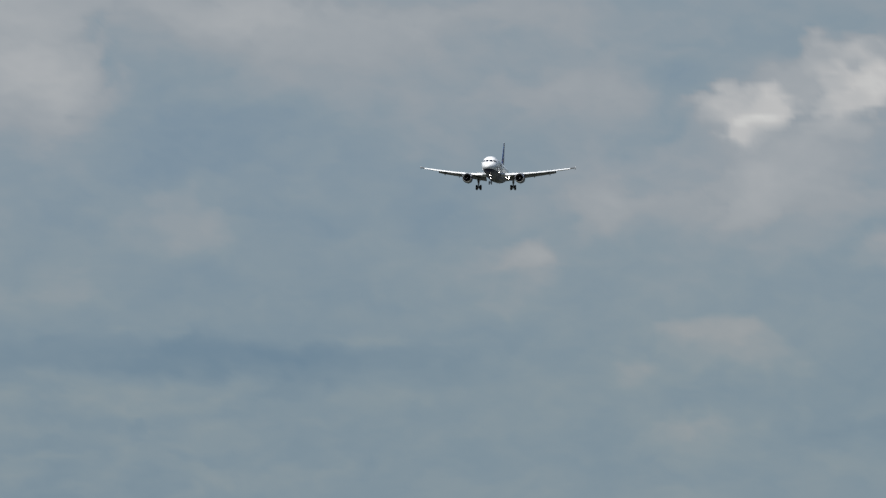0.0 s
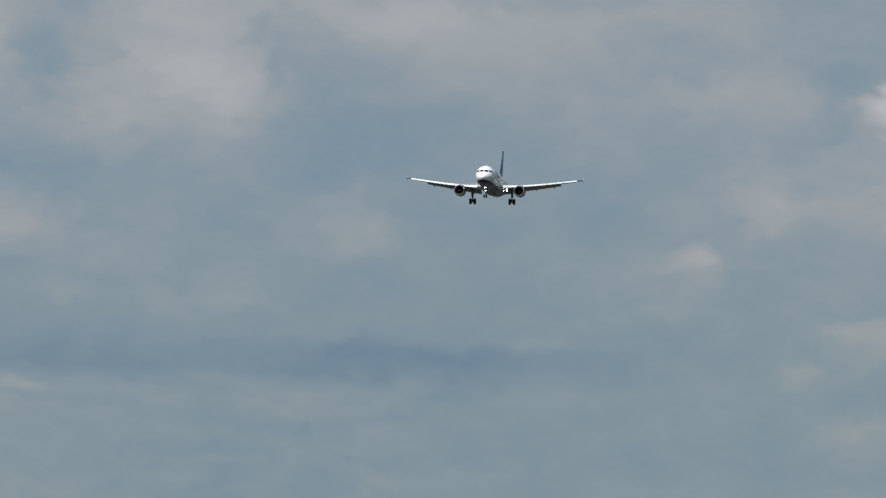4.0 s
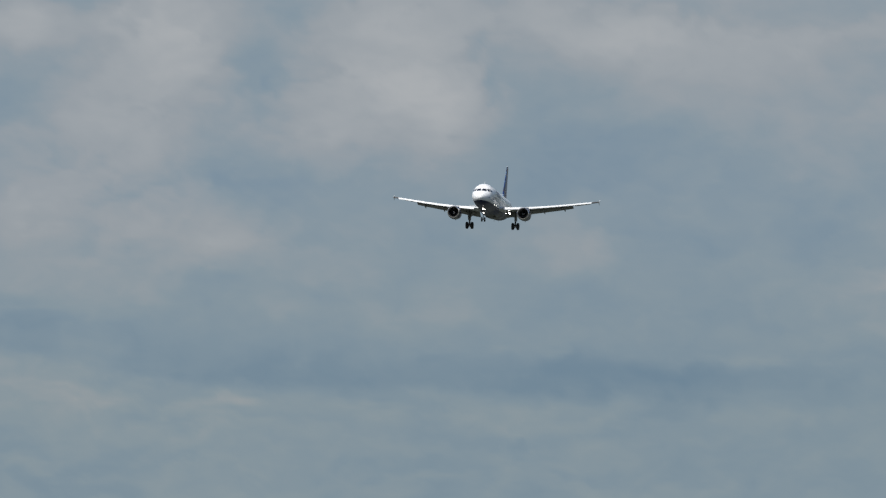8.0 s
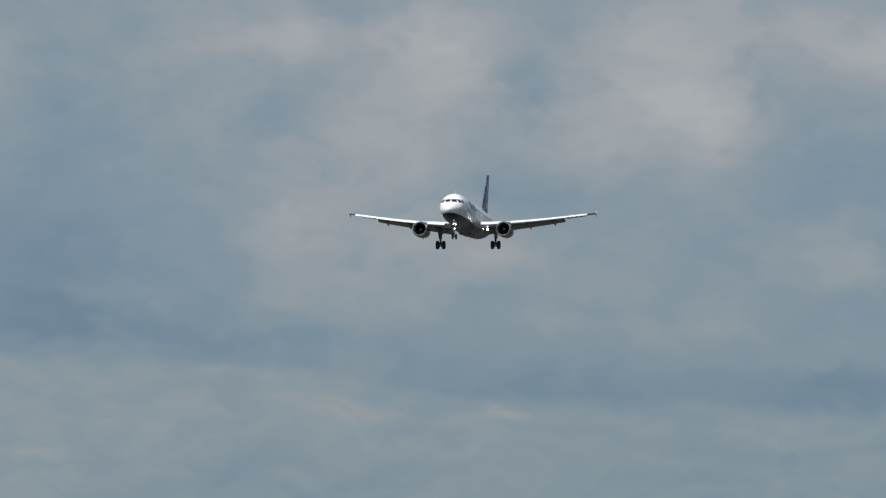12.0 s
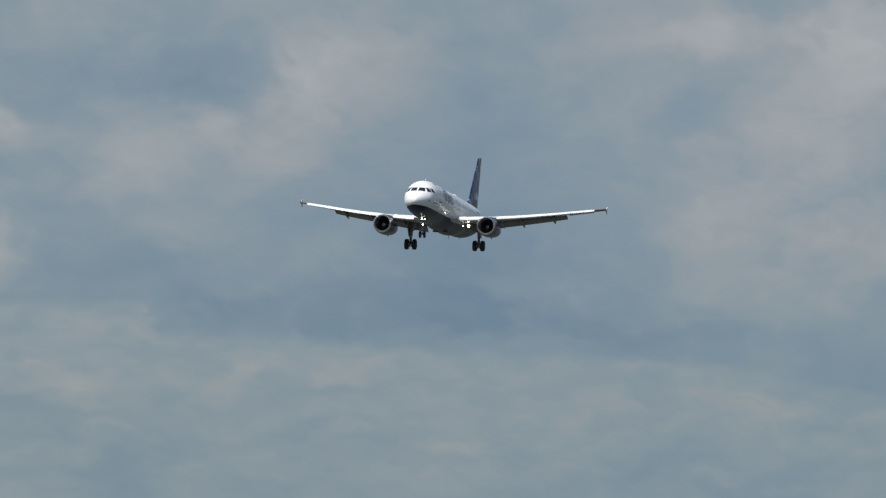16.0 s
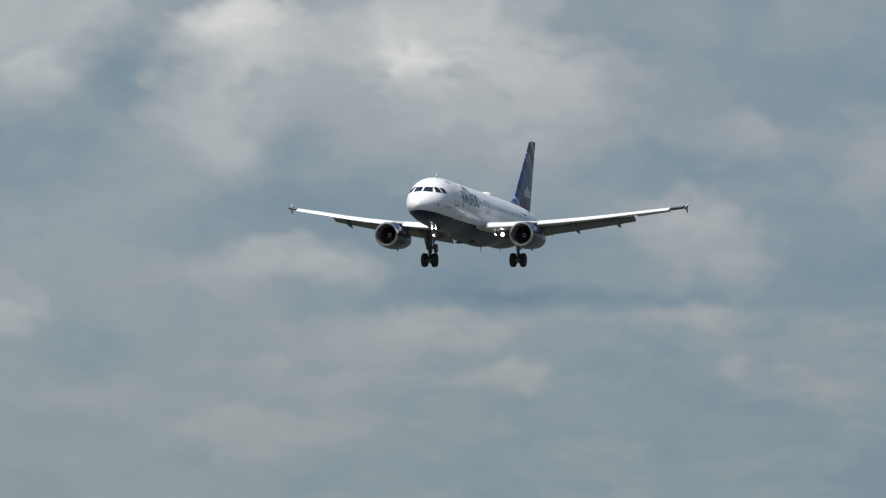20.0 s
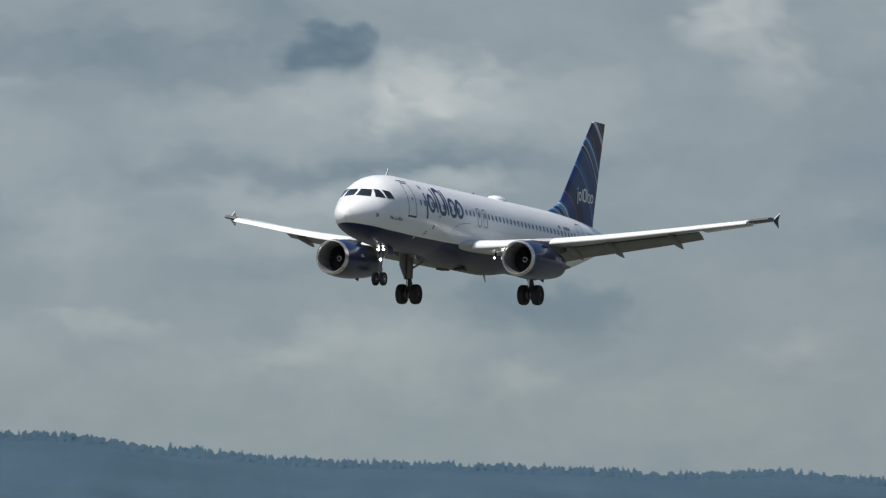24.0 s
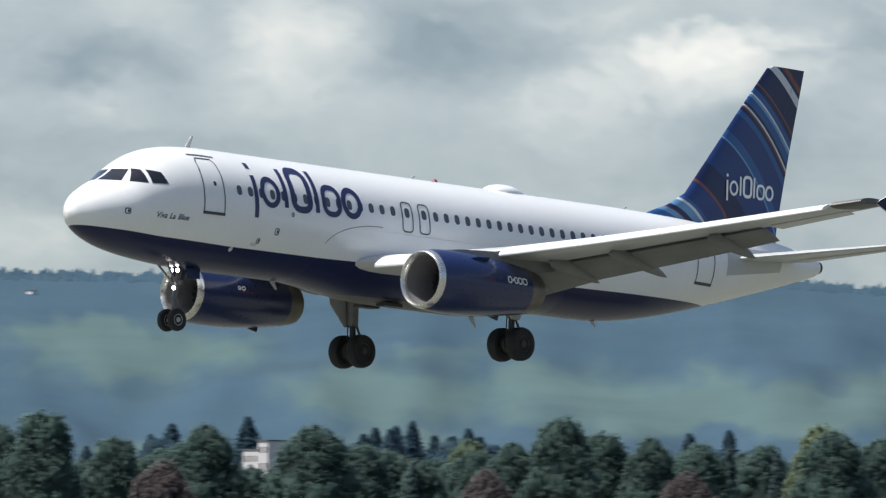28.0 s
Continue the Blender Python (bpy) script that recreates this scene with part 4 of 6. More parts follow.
clouds([(9.06, 2.77, 0.47, 0.19, 6, 0.8), (9.50, 2.27, 0.37, 0.16, 3.4, 0.8), (8.59, 2.11, 0.62, 0.19, 3.4, 0.9), (11.06, 2.11, 0.37, 0.19, -6.6, 0.8),
        (10.84, 2.73, 0.41, 0.41, -4.2, 0.9), (11.00, 3.42, 0.41, 0.25, -3, 0.9), (9.75, 2.86, 0.19, 0.16, -3, 0.7), (10.94, 1.74, 0.94, 0.09, -3.6, 0.8),
        (9.88, 1.71, 0.47, 0.06, -3, 0.8), (9.31, 3.52, 0.09, 0.06, -2.4, 0.7), (9.31, 1.35, 0.31, 0.06, 5.1, 0.7), (11.09, 1.08, 0.19, 0.09, 5.1, 0.7),
        (10.47, 1.17, 0.56, 0.09, 2.5, 0.8), (11.94, 2.86, 0.22, 0.28, 10.2, 0.7)])
clouds([(11.78, 3.18, 0.28, 0.22, 9.3, 0.7), (11.50, 3.33, 0.34, 0.22, 6, 0.7), (12.03, 2.65, 0.22, 0.16, 4.2, 0.7), (12.40, 2.86, 0.19, 0.12, 4.2, 0.7),
        (12.37, 2.58, 0.31, 0.19, 3.4, 0.8), (12.62, 2.27, 0.44, 0.16, 3.4, 0.8), (12.59, 3.20, 0.34, 0.34, -4.8, 0.8), (11.28, 2.24, 0.81, 0.28, -4.8, 0.9),
        (11.59, 1.87, 1.31, 0.12, -7.2, 0.7), (10.91, 2.81, 0.44, 0.31, -2.4, 0.9), (12.74, 1.89, 0.12, 0.09, 5.1, 0.7), (12.27, 1.52, 0.09, 0.06, 3.4, 0.7),
        (11.80, 0.96, 0.62, 0.06, 2.5, 0.7), (11.14, 0.93, 0.22, 0.05, 3.4, 0.7)])
clouds([(14.86, 3.50, 0.19, 0.19, 9.5, 0.7), (14.67, 3.09, 0.44, 0.25, 11.6, 0.6), (14.45, 3.19, 0.19, 0.16, 5.2, 0.6), (14.83, 2.78, 0.19, 0.16, 7.4, 0.6),
        (13.98, 2.47, 0.25, 0.12, 10.5, 0.4), (13.86, 2.28, 0.34, 0.19, 11.6, 0.45), (13.67, 2.16, 0.19, 0.12, 6.3, 0.5), (14.17, 2.38, 0.19, 0.19, 5.2, 0.6),
        (14.39, 2.10, 0.34, 0.09, 5.2, 0.7), (13.52, 2.85, 0.25, 0.12, 7.4, 0.6), (12.77, 2.75, 0.28, 0.25, 8.4, 0.5), (12.89, 2.57, 0.19, 0.12, 4.2, 0.6),
        (12.36, 2.82, 0.16, 0.12, 8.4, 0.5), (12.49, 3.16, 0.31, 0.16, -7.2, 0.7)])
clouds([(13.83, 2.66, 0.62, 0.08, -6.3, 0.7), (13.17, 3.07, 0.25, 0.25, -4.5, 0.8), (13.58, 3.50, 0.19, 0.19, -3.6, 0.8), (14.61, 1.97, 0.62, 0.04, -6.3, 0.6),
        (13.05, 2.07, 0.62, 0.12, -5.4, 0.8), (12.98, 2.32, 0.28, 0.19, -3.6, 0.8), (13.58, 1.58, 0.09, 0.06, 7.4, 0.5), (13.31, 1.57, 0.08, 0.05, 6.3, 0.5),
        (12.23, 1.49, 0.09, 0.07, 6.3, 0.5), (13.14, 1.44, 0.22, 0.08, 6.3, 0.6), (14.79, 1.49, 0.19, 0.08, 5.2, 0.6), (13.98, 1.82, 0.31, 0.04, 4.2, 0.6),
        (14.51, 1.07, 0.19, 0.08, 3.2, 0.7), (15.45, 3.31, 0.25, 0.12, 21, 0.7)])
clouds([(15.39, 3.13, 0.19, 0.14, 18.9, 0.6), (15.52, 3.38, 0.72, 0.22, 10.5, 0.9), (16.36, 3.47, 0.28, 0.19, 21, 0.7), (16.08, 3.22, 0.62, 0.28, 9.5, 0.9),
        (16.45, 2.88, 0.19, 0.25, 9.5, 0.8), (14.99, 3.38, 0.28, 0.19, 8.4, 0.8), (15.24, 2.97, 0.37, 0.19, 7.4, 0.8), (14.61, 2.78, 0.31, 0.09, 5.2, 0.8),
        (14.52, 3.10, 0.44, 0.19, 4.2, 0.8), (13.49, 2.85, 0.22, 0.06, 5.2, 0.7), (15.89, 2.08, 0.19, 0.09, 12.6, 0.5), (16.36, 2.07, 0.28, 0.12, 6.3, 0.7),
        (16.08, 2.18, 0.41, 0.05, 6.3, 0.6), (15.17, 1.77, 0.34, 0.09, 10.5, 0.5)])
clouds([(15.61, 1.75, 0.22, 0.11, 5.2, 0.6), (14.89, 1.47, 0.28, 0.08, 8.4, 0.5), (13.83, 1.86, 0.31, 0.06, 8.4, 0.6), (15.83, 1.26, 0.31, 0.09, 5.2, 0.7),
        (16.33, 1.19, 0.22, 0.09, 5.2, 0.7), (15.73, 1.51, 0.25, 0.04, 4.2, 0.7), (16.14, 2.41, 0.56, 0.16, -10.8, 0.8), (16.08, 2.75, 0.25, 0.16, -4.5, 0.7),
        (15.24, 2.00, 0.34, 0.12, -9, 0.7), (15.52, 1.97, 0.25, 0.06, -4.5, 0.7), (14.67, 1.93, 0.31, 0.06, -6.3, 0.7), (14.80, 2.19, 0.47, 0.12, -5.4, 0.8),
        (14.36, 3.38, 0.22, 0.16, -3.6, 0.8), (13.27, 3.22, 0.56, 0.22, -3.6, 0.8)])
clouds([(19.40, 3.50, 0.16, 0.12, 29.7, 0.5), (18.88, 3.25, 0.14, 0.09, 40.5, 0.35), (18.87, 3.47, 0.94, 0.37, 12.2, 0.9), (19.02, 3.37, 0.12, 0.12, 12.2, 0.5),
        (19.24, 3.22, 0.25, 0.16, -10.8, 0.5), (18.65, 3.03, 0.14, 0.25, -17.6, 0.5), (18.77, 3.47, 0.16, 0.19, -10.8, 0.6), (18.43, 3.53, 0.22, 0.16, 21.6, 0.6),
        (18.09, 3.52, 0.25, 0.19, 9.5, 0.7), (18.25, 2.93, 0.22, 0.16, 27, 0.5), (17.74, 3.37, 0.81, 0.31, 8.1, 0.9), (18.53, 2.84, 0.25, 0.12, 13.5, 0.6),
        (18.87, 2.62, 0.37, 0.12, 9.5, 0.7), (17.56, 3.18, 0.12, 0.12, 14.9, 0.6)])
clouds([(17.62, 3.46, 0.37, 0.22, 6.8, 0.8), (17.24, 3.49, 0.16, 0.12, 12.2, 0.6), (16.31, 3.48, 0.22, 0.16, 18.9, 0.6), (16.53, 3.33, 0.22, 0.19, 10.8, 0.7),
        (17.09, 3.18, 0.22, 0.22, -12.2, 0.7), (16.81, 3.11, 0.28, 0.19, -9.5, 0.7), (15.37, 3.45, 0.31, 0.19, 21.6, 0.7), (14.90, 3.26, 0.28, 0.19, 8.1, 0.8),
        (15.75, 3.45, 0.25, 0.19, 6.8, 0.8), (16.62, 2.92, 0.22, 0.25, 12.2, 0.7), (19.31, 2.44, 0.62, 0.12, -17.6, 0.7), (18.56, 2.34, 0.62, 0.08, -10.8, 0.8),
        (17.75, 2.84, 0.25, 0.28, -10.8, 0.8), (17.37, 2.83, 0.19, 0.25, -6.8, 0.8)])
clouds([(15.44, 2.33, 0.50, 0.16, -5.4, 0.8), (16.06, 2.83, 0.22, 0.12, -5.4, 0.7), (18.03, 2.00, 0.31, 0.12, 17.6, 0.45), (18.22, 2.15, 0.12, 0.08, 10.8, 0.5),
        (17.75, 1.90, 0.16, 0.08, 9.5, 0.6), (19.03, 1.72, 0.47, 0.14, 16.2, 0.5), (18.81, 1.59, 0.47, 0.12, 10.8, 0.6), (18.41, 1.62, 0.12, 0.09, 6.8, 0.6),
        (19.31, 1.81, 0.16, 0.06, 6.8, 0.6), (16.13, 2.14, 0.34, 0.09, 8.1, 0.6), (16.19, 1.64, 0.12, 0.06, 6.8, 0.6), (17.22, 1.46, 0.37, 0.08, 6.8, 0.7),
        (16.38, 1.27, 0.47, 0.09, 5.4, 0.7), (18.94, 1.28, 0.44, 0.12, 5.4, 0.7)])
clouds([(19.25, 1.47, 0.37, 0.06, -8.1, 0.7), (17.38, 1.71, 0.31, 0.12, -5.4, 0.8), (18.41, 1.40, 0.25, 0.09, -6.8, 0.7), (23.54, 3.35, 0.20, 0.12, -29.7, 0.35),
        (23.67, 3.28, 0.19, 0.08, -10.8, 0.5), (23.11, 3.12, 0.34, 0.17, 24.3, 0.6), (23.20, 2.96, 0.16, 0.09, 16.2, 0.5), (23.61, 3.03, 0.34, 0.12, 16.2, 0.6),
        (22.80, 2.93, 0.31, 0.16, 14.9, 0.7), (23.89, 2.90, 0.34, 0.19, 9.5, 0.7), (22.33, 2.98, 0.41, 0.22, 10.8, 0.8), (21.26, 3.44, 0.28, 0.16, 24.3, 0.55),
        (21.11, 3.13, 0.22, 0.16, 16.2, 0.7), (21.45, 3.38, 0.16, 0.12, 9.5, 0.6)])
clouds([(19.89, 3.40, 0.19, 0.11, 24.3, 0.45), (19.77, 3.25, 0.12, 0.07, 24.3, 0.35), (19.51, 3.49, 0.28, 0.12, 32.4, 0.45), (19.39, 3.37, 0.14, 0.05, 21.6, 0.4),
        (19.33, 3.24, 0.16, 0.19, -13.5, 0.5), (19.61, 3.09, 0.34, 0.22, -8.1, 0.7), (19.52, 2.93, 0.19, 0.08, 9.5, 0.6), (20.70, 2.97, 0.47, 0.25, -5.4, 0.8),
        (23.98, 3.47, 0.25, 0.16, -10.8, 0.7), (23.36, 2.65, 1.09, 0.08, -16.2, 0.7), (23.36, 2.52, 0.81, 0.09, 14.9, 0.45), (22.80, 2.54, 0.22, 0.06, 9.5, 0.5),
        (23.68, 2.31, 0.47, 0.16, 6.8, 0.7), (22.43, 1.89, 0.47, 0.14, -16.2, 0.6)])
clouds([(23.77, 2.12, 0.47, 0.06, -6.8, 0.7), (23.43, 1.59, 0.47, 0.22, 10.8, 0.7), (23.96, 1.62, 0.28, 0.09, 6.8, 0.7), (22.56, 1.46, 0.19, 0.09, 10.8, 0.6),
        (21.00, 1.66, 0.19, 0.09, 9.5, 0.7), (19.68, 1.69, 0.19, 0.12, 10.8, 0.6), (20.24, 2.25, 0.78, 0.09, -9.5, 0.8), (20.40, 2.56, 0.62, 0.16, -6.8, 0.8),
        (19.77, 2.06, 0.44, 0.09, -4.1, 0.8), (21.65, 1.36, 0.78, 0.16, 5.4, 0.8), (26.74, 3.36, 0.19, 0.12, 18.7, 0.6), (26.77, 3.20, 0.19, 0.09, 7.7, 0.6),
        (25.52, 3.20, 0.50, 0.04, 8.8, 0.5), (25.46, 3.35, 0.56, 0.12, -9.9, 0.7)])
clouds([(24.37, 3.19, 0.47, 0.19, -11, 0.7), (24.93, 3.32, 0.37, 0.16, -5.5, 0.7), (26.30, 3.01, 0.37, 0.09, -6.6, 0.7), (26.09, 2.48, 0.16, 0.12, 14.3, 0.5),
        (25.96, 2.57, 0.19, 0.09, 7.7, 0.6), (26.68, 2.30, 0.37, 0.12, 5.5, 0.7), (26.46, 2.17, 0.31, 0.12, 8.8, 0.6), (26.74, 2.02, 0.22, 0.12, 6.6, 0.7),
        (25.62, 2.73, 0.31, 0.12, 5.5, 0.7), (24.43, 2.94, 0.37, 0.12, 8.8, 0.6), (25.37, 2.82, 0.28, 0.25, 4.4, 0.8), (25.68, 1.70, 0.41, 0.12, 7.7, 0.7),
        (26.47, 1.42, 0.31, 0.12, 8.8, 0.7), (25.93, 2.07, 0.25, 0.06, 4.4, 0.7)])
clouds([(25.53, 2.38, 0.28, 0.09, -5.5, 0.7), (26.24, 2.73, 0.41, 0.12, -5.5, 0.7), (26.80, 3.35, 0.19, 0.09, 24.2, 0.45), (26.99, 3.30, 0.31, 0.12, 11, 0.6),
        (27.77, 3.27, 0.34, 0.16, 13.2, 0.6), (27.92, 3.17, 0.31, 0.12, 8.8, 0.6), (27.92, 3.02, 0.09, 0.16, -8.8, 0.5), (28.23, 2.86, 0.28, 0.19, 7.7, 0.7),
        (27.36, 3.14, 0.31, 0.19, 7.7, 0.7), (28.17, 2.27, 0.25, 0.19, 22, 0.55), (28.36, 2.14, 0.25, 0.16, 12.1, 0.6), (28.05, 2.43, 0.16, 0.11, 9.9, 0.5),
        (27.05, 2.49, 0.16, 0.12, 7.7, 0.6), (27.45, 1.68, 0.31, 0.12, 12.1, 0.6)])
clouds([(27.61, 1.58, 0.31, 0.12, 6.6, 0.7), (26.36, 1.46, 0.22, 0.12, 7.7, 0.7), (28.45, 3.30, 0.25, 0.19, -8.8, 0.7), (27.61, 2.71, 0.37, 0.22, -6.6, 0.8),
        (27.64, 2.24, 0.19, 0.25, -6.6, 0.8), (26.24, 2.86, 0.28, 0.22, -5.5, 0.8), (29.29, 3.07, 0.14, 0.08, 28.6, 0.35), (29.93, 2.94, 0.28, 0.11, 22, 0.4),
        (30.14, 2.87, 0.14, 0.09, 11, 0.5), (29.68, 2.97, 0.16, 0.08, 8.8, 0.5), (29.66, 2.80, 0.14, 0.09, -22, 0.4), (28.99, 2.98, 0.19, 0.11, 8.8, 0.6),
        (28.83, 2.92, 0.16, 0.08, 5.5, 0.6), (31.82, 2.44, 0.16, 0.12, 18.7, 0.55)])
clouds([(31.89, 2.29, 0.19, 0.12, 7.7, 0.7), (31.45, 2.64, 0.31, 0.09, 5.5, 0.7), (28.17, 2.33, 0.22, 0.12, 22, 0.55), (28.36, 2.27, 0.25, 0.09, 8.8, 0.6),
        (28.51, 2.19, 0.31, 0.06, 7.7, 0.7), (27.84, 3.26, 0.25, 0.16, 17.6, 0.6), (28.46, 2.86, 0.37, 0.19, 6.6, 0.7), (30.94, 1.49, 0.25, 0.08, 5.5, 0.7),
        (32.11, 2.88, 0.78, 0.19, -8.8, 0.9), (31.27, 3.11, 0.62, 0.12, -6.6, 0.8), (30.33, 2.59, 0.62, 0.19, -6.6, 0.8), (28.14, 2.61, 0.37, 0.12, -6.6, 0.8),
        (32.19, 1.88, 0.56, 0.22, -4.4, 0.9), (34.15, 3.04, 0.34, 0.22, 24.3, 0.6)])
clouds([(33.78, 3.04, 0.22, 0.19, 16.2, 0.6), (33.90, 2.89, 0.19, 0.12, 10.8, 0.6), (34.61, 2.56, 0.37, 0.19, -17.6, 0.7), (34.80, 2.81, 0.25, 0.19, -8.1, 0.8),
        (33.06, 2.83, 0.37, 0.31, 6.8, 0.8), (34.61, 2.19, 0.22, 0.16, 6.8, 0.7), (33.98, 1.76, 0.25, 0.12, 6.8, 0.7), (37.30, 2.91, 0.28, 0.22, 27, 0.6),
        (37.43, 3.00, 0.22, 0.12, 12.2, 0.6), (37.03, 2.39, 0.25, 0.07, 27, 0.45), (35.55, 3.05, 0.34, 0.22, 21.6, 0.6), (35.77, 2.89, 0.22, 0.22, 10.8, 0.7),
        (34.46, 2.93, 0.37, 0.31, 20.2, 0.7), (34.77, 3.02, 0.31, 0.19, 9.5, 0.7)])
clouds([(34.15, 2.81, 0.25, 0.19, 9.5, 0.7), (36.43, 2.91, 0.44, 0.19, -17.6, 0.7), (35.14, 2.58, 0.78, 0.19, -14.9, 0.8), (36.02, 2.57, 0.31, 0.16, 6.8, 0.7),
        (36.55, 2.57, 0.37, 0.12, 5.4, 0.8), (35.95, 2.44, 0.19, 0.08, 10.8, 0.5), (34.95, 2.30, 0.22, 0.08, 13.5, 0.6), (32.80, 2.20, 0.19, 0.19, 12.2, 0.7),
        (37.16, 1.63, 0.34, 0.19, 13.5, 0.6), (40.00, 2.71, 0.31, 0.16, 24.3, 0.6), (40.37, 2.68, 0.31, 0.12, 10.8, 0.7), (38.69, 2.72, 0.44, 0.22, 13.5, 0.8),
        (38.44, 2.60, 0.37, 0.19, 6.8, 0.8), (38.28, 2.94, 0.56, 0.16, -17.6, 0.8)])
clouds([(39.31, 2.78, 0.25, 0.16, -13.5, 0.7), (39.28, 3.03, 0.47, 0.09, -9.5, 0.8), (40.43, 1.74, 0.31, 0.16, 12.2, 0.7), (40.18, 2.09, 0.31, 0.16, -5.4, 0.8),
        (39.99, 2.27, 0.47, 0.12, -6.8, 0.8), (42.50, 2.86, 0.28, 0.16, 21.6, 0.6), (42.72, 2.58, 0.28, 0.19, 10.8, 0.7), (42.18, 2.46, 0.37, 0.19, 10.8, 0.8),
        (40.06, 2.63, 0.47, 0.19, 18.9, 0.6), (40.37, 2.53, 0.19, 0.12, 9.5, 0.6), (40.94, 2.40, 0.34, 0.19, 18.9, 0.6), (43.49, 2.39, 0.28, 0.12, 16.2, 0.7),
        (43.34, 2.89, 0.25, 0.09, 9.5, 0.7), (42.34, 2.65, 0.31, 0.19, 12.2, 0.8)])
clouds([(41.56, 2.77, 0.47, 0.22, -20.2, 0.7), (43.34, 2.58, 0.56, 0.12, -14.9, 0.8), (43.81, 2.64, 0.37, 0.16, -10.8, 0.8), (39.84, 2.22, 0.37, 0.16, -6.8, 0.8),
        (43.87, 1.64, 0.28, 0.16, 17.6, 0.7), (43.03, 2.18, 0.47, 0.08, -6.8, 0.8), (41.00, 2.87, 0.47, 0.08, 9.5, 0.7), (25.02, 2.29, 0.25, 0.19, 9.5, 0.6),
        (24.77, 1.82, 0.25, 0.09, 10.8, 0.5), (25.15, 1.84, 0.16, 0.06, 5.4, 0.6), (23.64, 1.68, 0.34, 0.11, 5.4, 0.7), (23.05, 3.10, 0.19, 0.12, 6.8, 0.5),
        (35.46, 2.86, 0.34, 0.19, 10.8, 0.6), (35.08, 2.71, 0.25, 0.12, 6.8, 0.7)])


def sky_material():
    """A glowing deck: blue-grey in its gaps and near white on its crowns, warmer and paler to the west."""
    m = bpy.data.materials.new("cloudy_sky")
    m.use_nodes = True
    nt = m.node_tree
    nt.nodes.clear()
    at = nt.nodes.new("ShaderNodeAttribute")
    at.attribute_name = "deck"
    tc = nt.nodes.new("ShaderNodeTexCoord")
    wide = nt.nodes.new("ShaderNodeMapping")
    wide.inputs["Scale"].default_value = (1, 1, 1.9)
    nt.links.new(tc.outputs["Object"], wide.inputs["Vector"])
    noi = nt.nodes.new("ShaderNodeTexNoise")
    noi.inputs["Scale"].default_value, noi.inputs["Detail"].default_value, noi.inputs["Distortion"].default_value = 0.05, 6, 0.6
    nt.links.new(wide.outputs[0], noi.inputs["Vector"])
    mix = nt.nodes.new("ShaderNodeMath")
    mix.operation = "MULTIPLY_ADD"
    mix.inputs[1].default_value = 6
    nt.links.new(noi.outputs["Fac"], mix.inputs[0])
    nt.links.new(at.outputs["Fac"], mix.inputs[2])
    span = nt.nodes.new("ShaderNodeMapRange")
    span.inputs["From Min"].default_value, span.inputs["From Max"].default_value = 113, 243
    nt.links.new(mix.outputs[0], span.inputs["Value"])
    # level, then red and blue against green
    east = ((110, 0.56, 1.48), (134, 0.665, 1.355), (145, 0.74, 1.24), (150, 0.785, 1.175), (158, 0.895, 1.10), (188, 0.99, 1.01), (235, 1.0, 0.96))
    west = ((110, 0.62, 1.36), (132, 0.71, 1.245), (146, 0.775, 1.165), (163, 0.835, 1.10), (181, 0.87, 1.055), (204, 0.95, 0.995), (235, 1.0, 0.94))
    ramps = []
    for stops in (east, west):
        r = nt.nodes.new("ShaderNodeValToRGB")
        r.color_ramp.interpolation = "LINEAR"
        for i, (level, red, blue) in enumerate(stops):
            el = r.color_ramp.elements[i] if i < 2 else r.color_ramp.elements.new((level - 110) / 130)
            g = ((level / 255 + 0.055) / 1.055) ** 2.4
            el.position, el.color = (level - 110) / 130, (g * red, g, g * blue, 1)
        nt.links.new(span.outputs[0], r.inputs[0])
        ramps.append(r)
    sep = nt.nodes.new("ShaderNodeSeparateXYZ")
    nt.links.new(tc.outputs["Object"], sep.inputs[0])
    turn = nt.nodes.new("ShaderNodeMapRange")
    turn.inputs["From Min"].default_value, turn.inputs["From Max"].default_value = -900, -1900
    nt.links.new(sep.outputs["X"], turn.inputs["Value"])
    blend = nt.nodes.new("ShaderNodeMix")
    blend.data_type = "RGBA"
    nt.links.new(turn.outputs[0], blend.inputs["Factor"])
    nt.links.new(ramps[0].outputs[0], blend.inputs["A"])
    nt.links.new(ramps[1].outputs[0], blend.inputs["B"])
    low = nt.nodes.new("ShaderNodeMapRange")               # greyer low over the land
    low.inputs["From Min"].default_value, low.inputs["From Max"].default_value = 210, 110
    nt.links.new(sep.outputs["Z"], low.inputs["Value"])
    dim = nt.nodes.new("ShaderNodeMix")
    dim.data_type, dim.blend_type = "RGBA", "MULTIPLY"
    dim.inputs["B"].default_value = (1.02, 1.0, 0.95, 1)
    nt.links.new(low.outputs[0], dim.inputs["Factor"])
    nt.links.new(blend.outputs["Result"], dim.inputs["A"])
    em, out = nt.nodes.new("ShaderNodeEmission"), nt.nodes.new("ShaderNodeOutputMaterial")
    nt.links.new(dim.outputs["Result"], em.inputs["Color"])
    nt.links.new(em.outputs[0], out.inputs["Surface"])
    return m


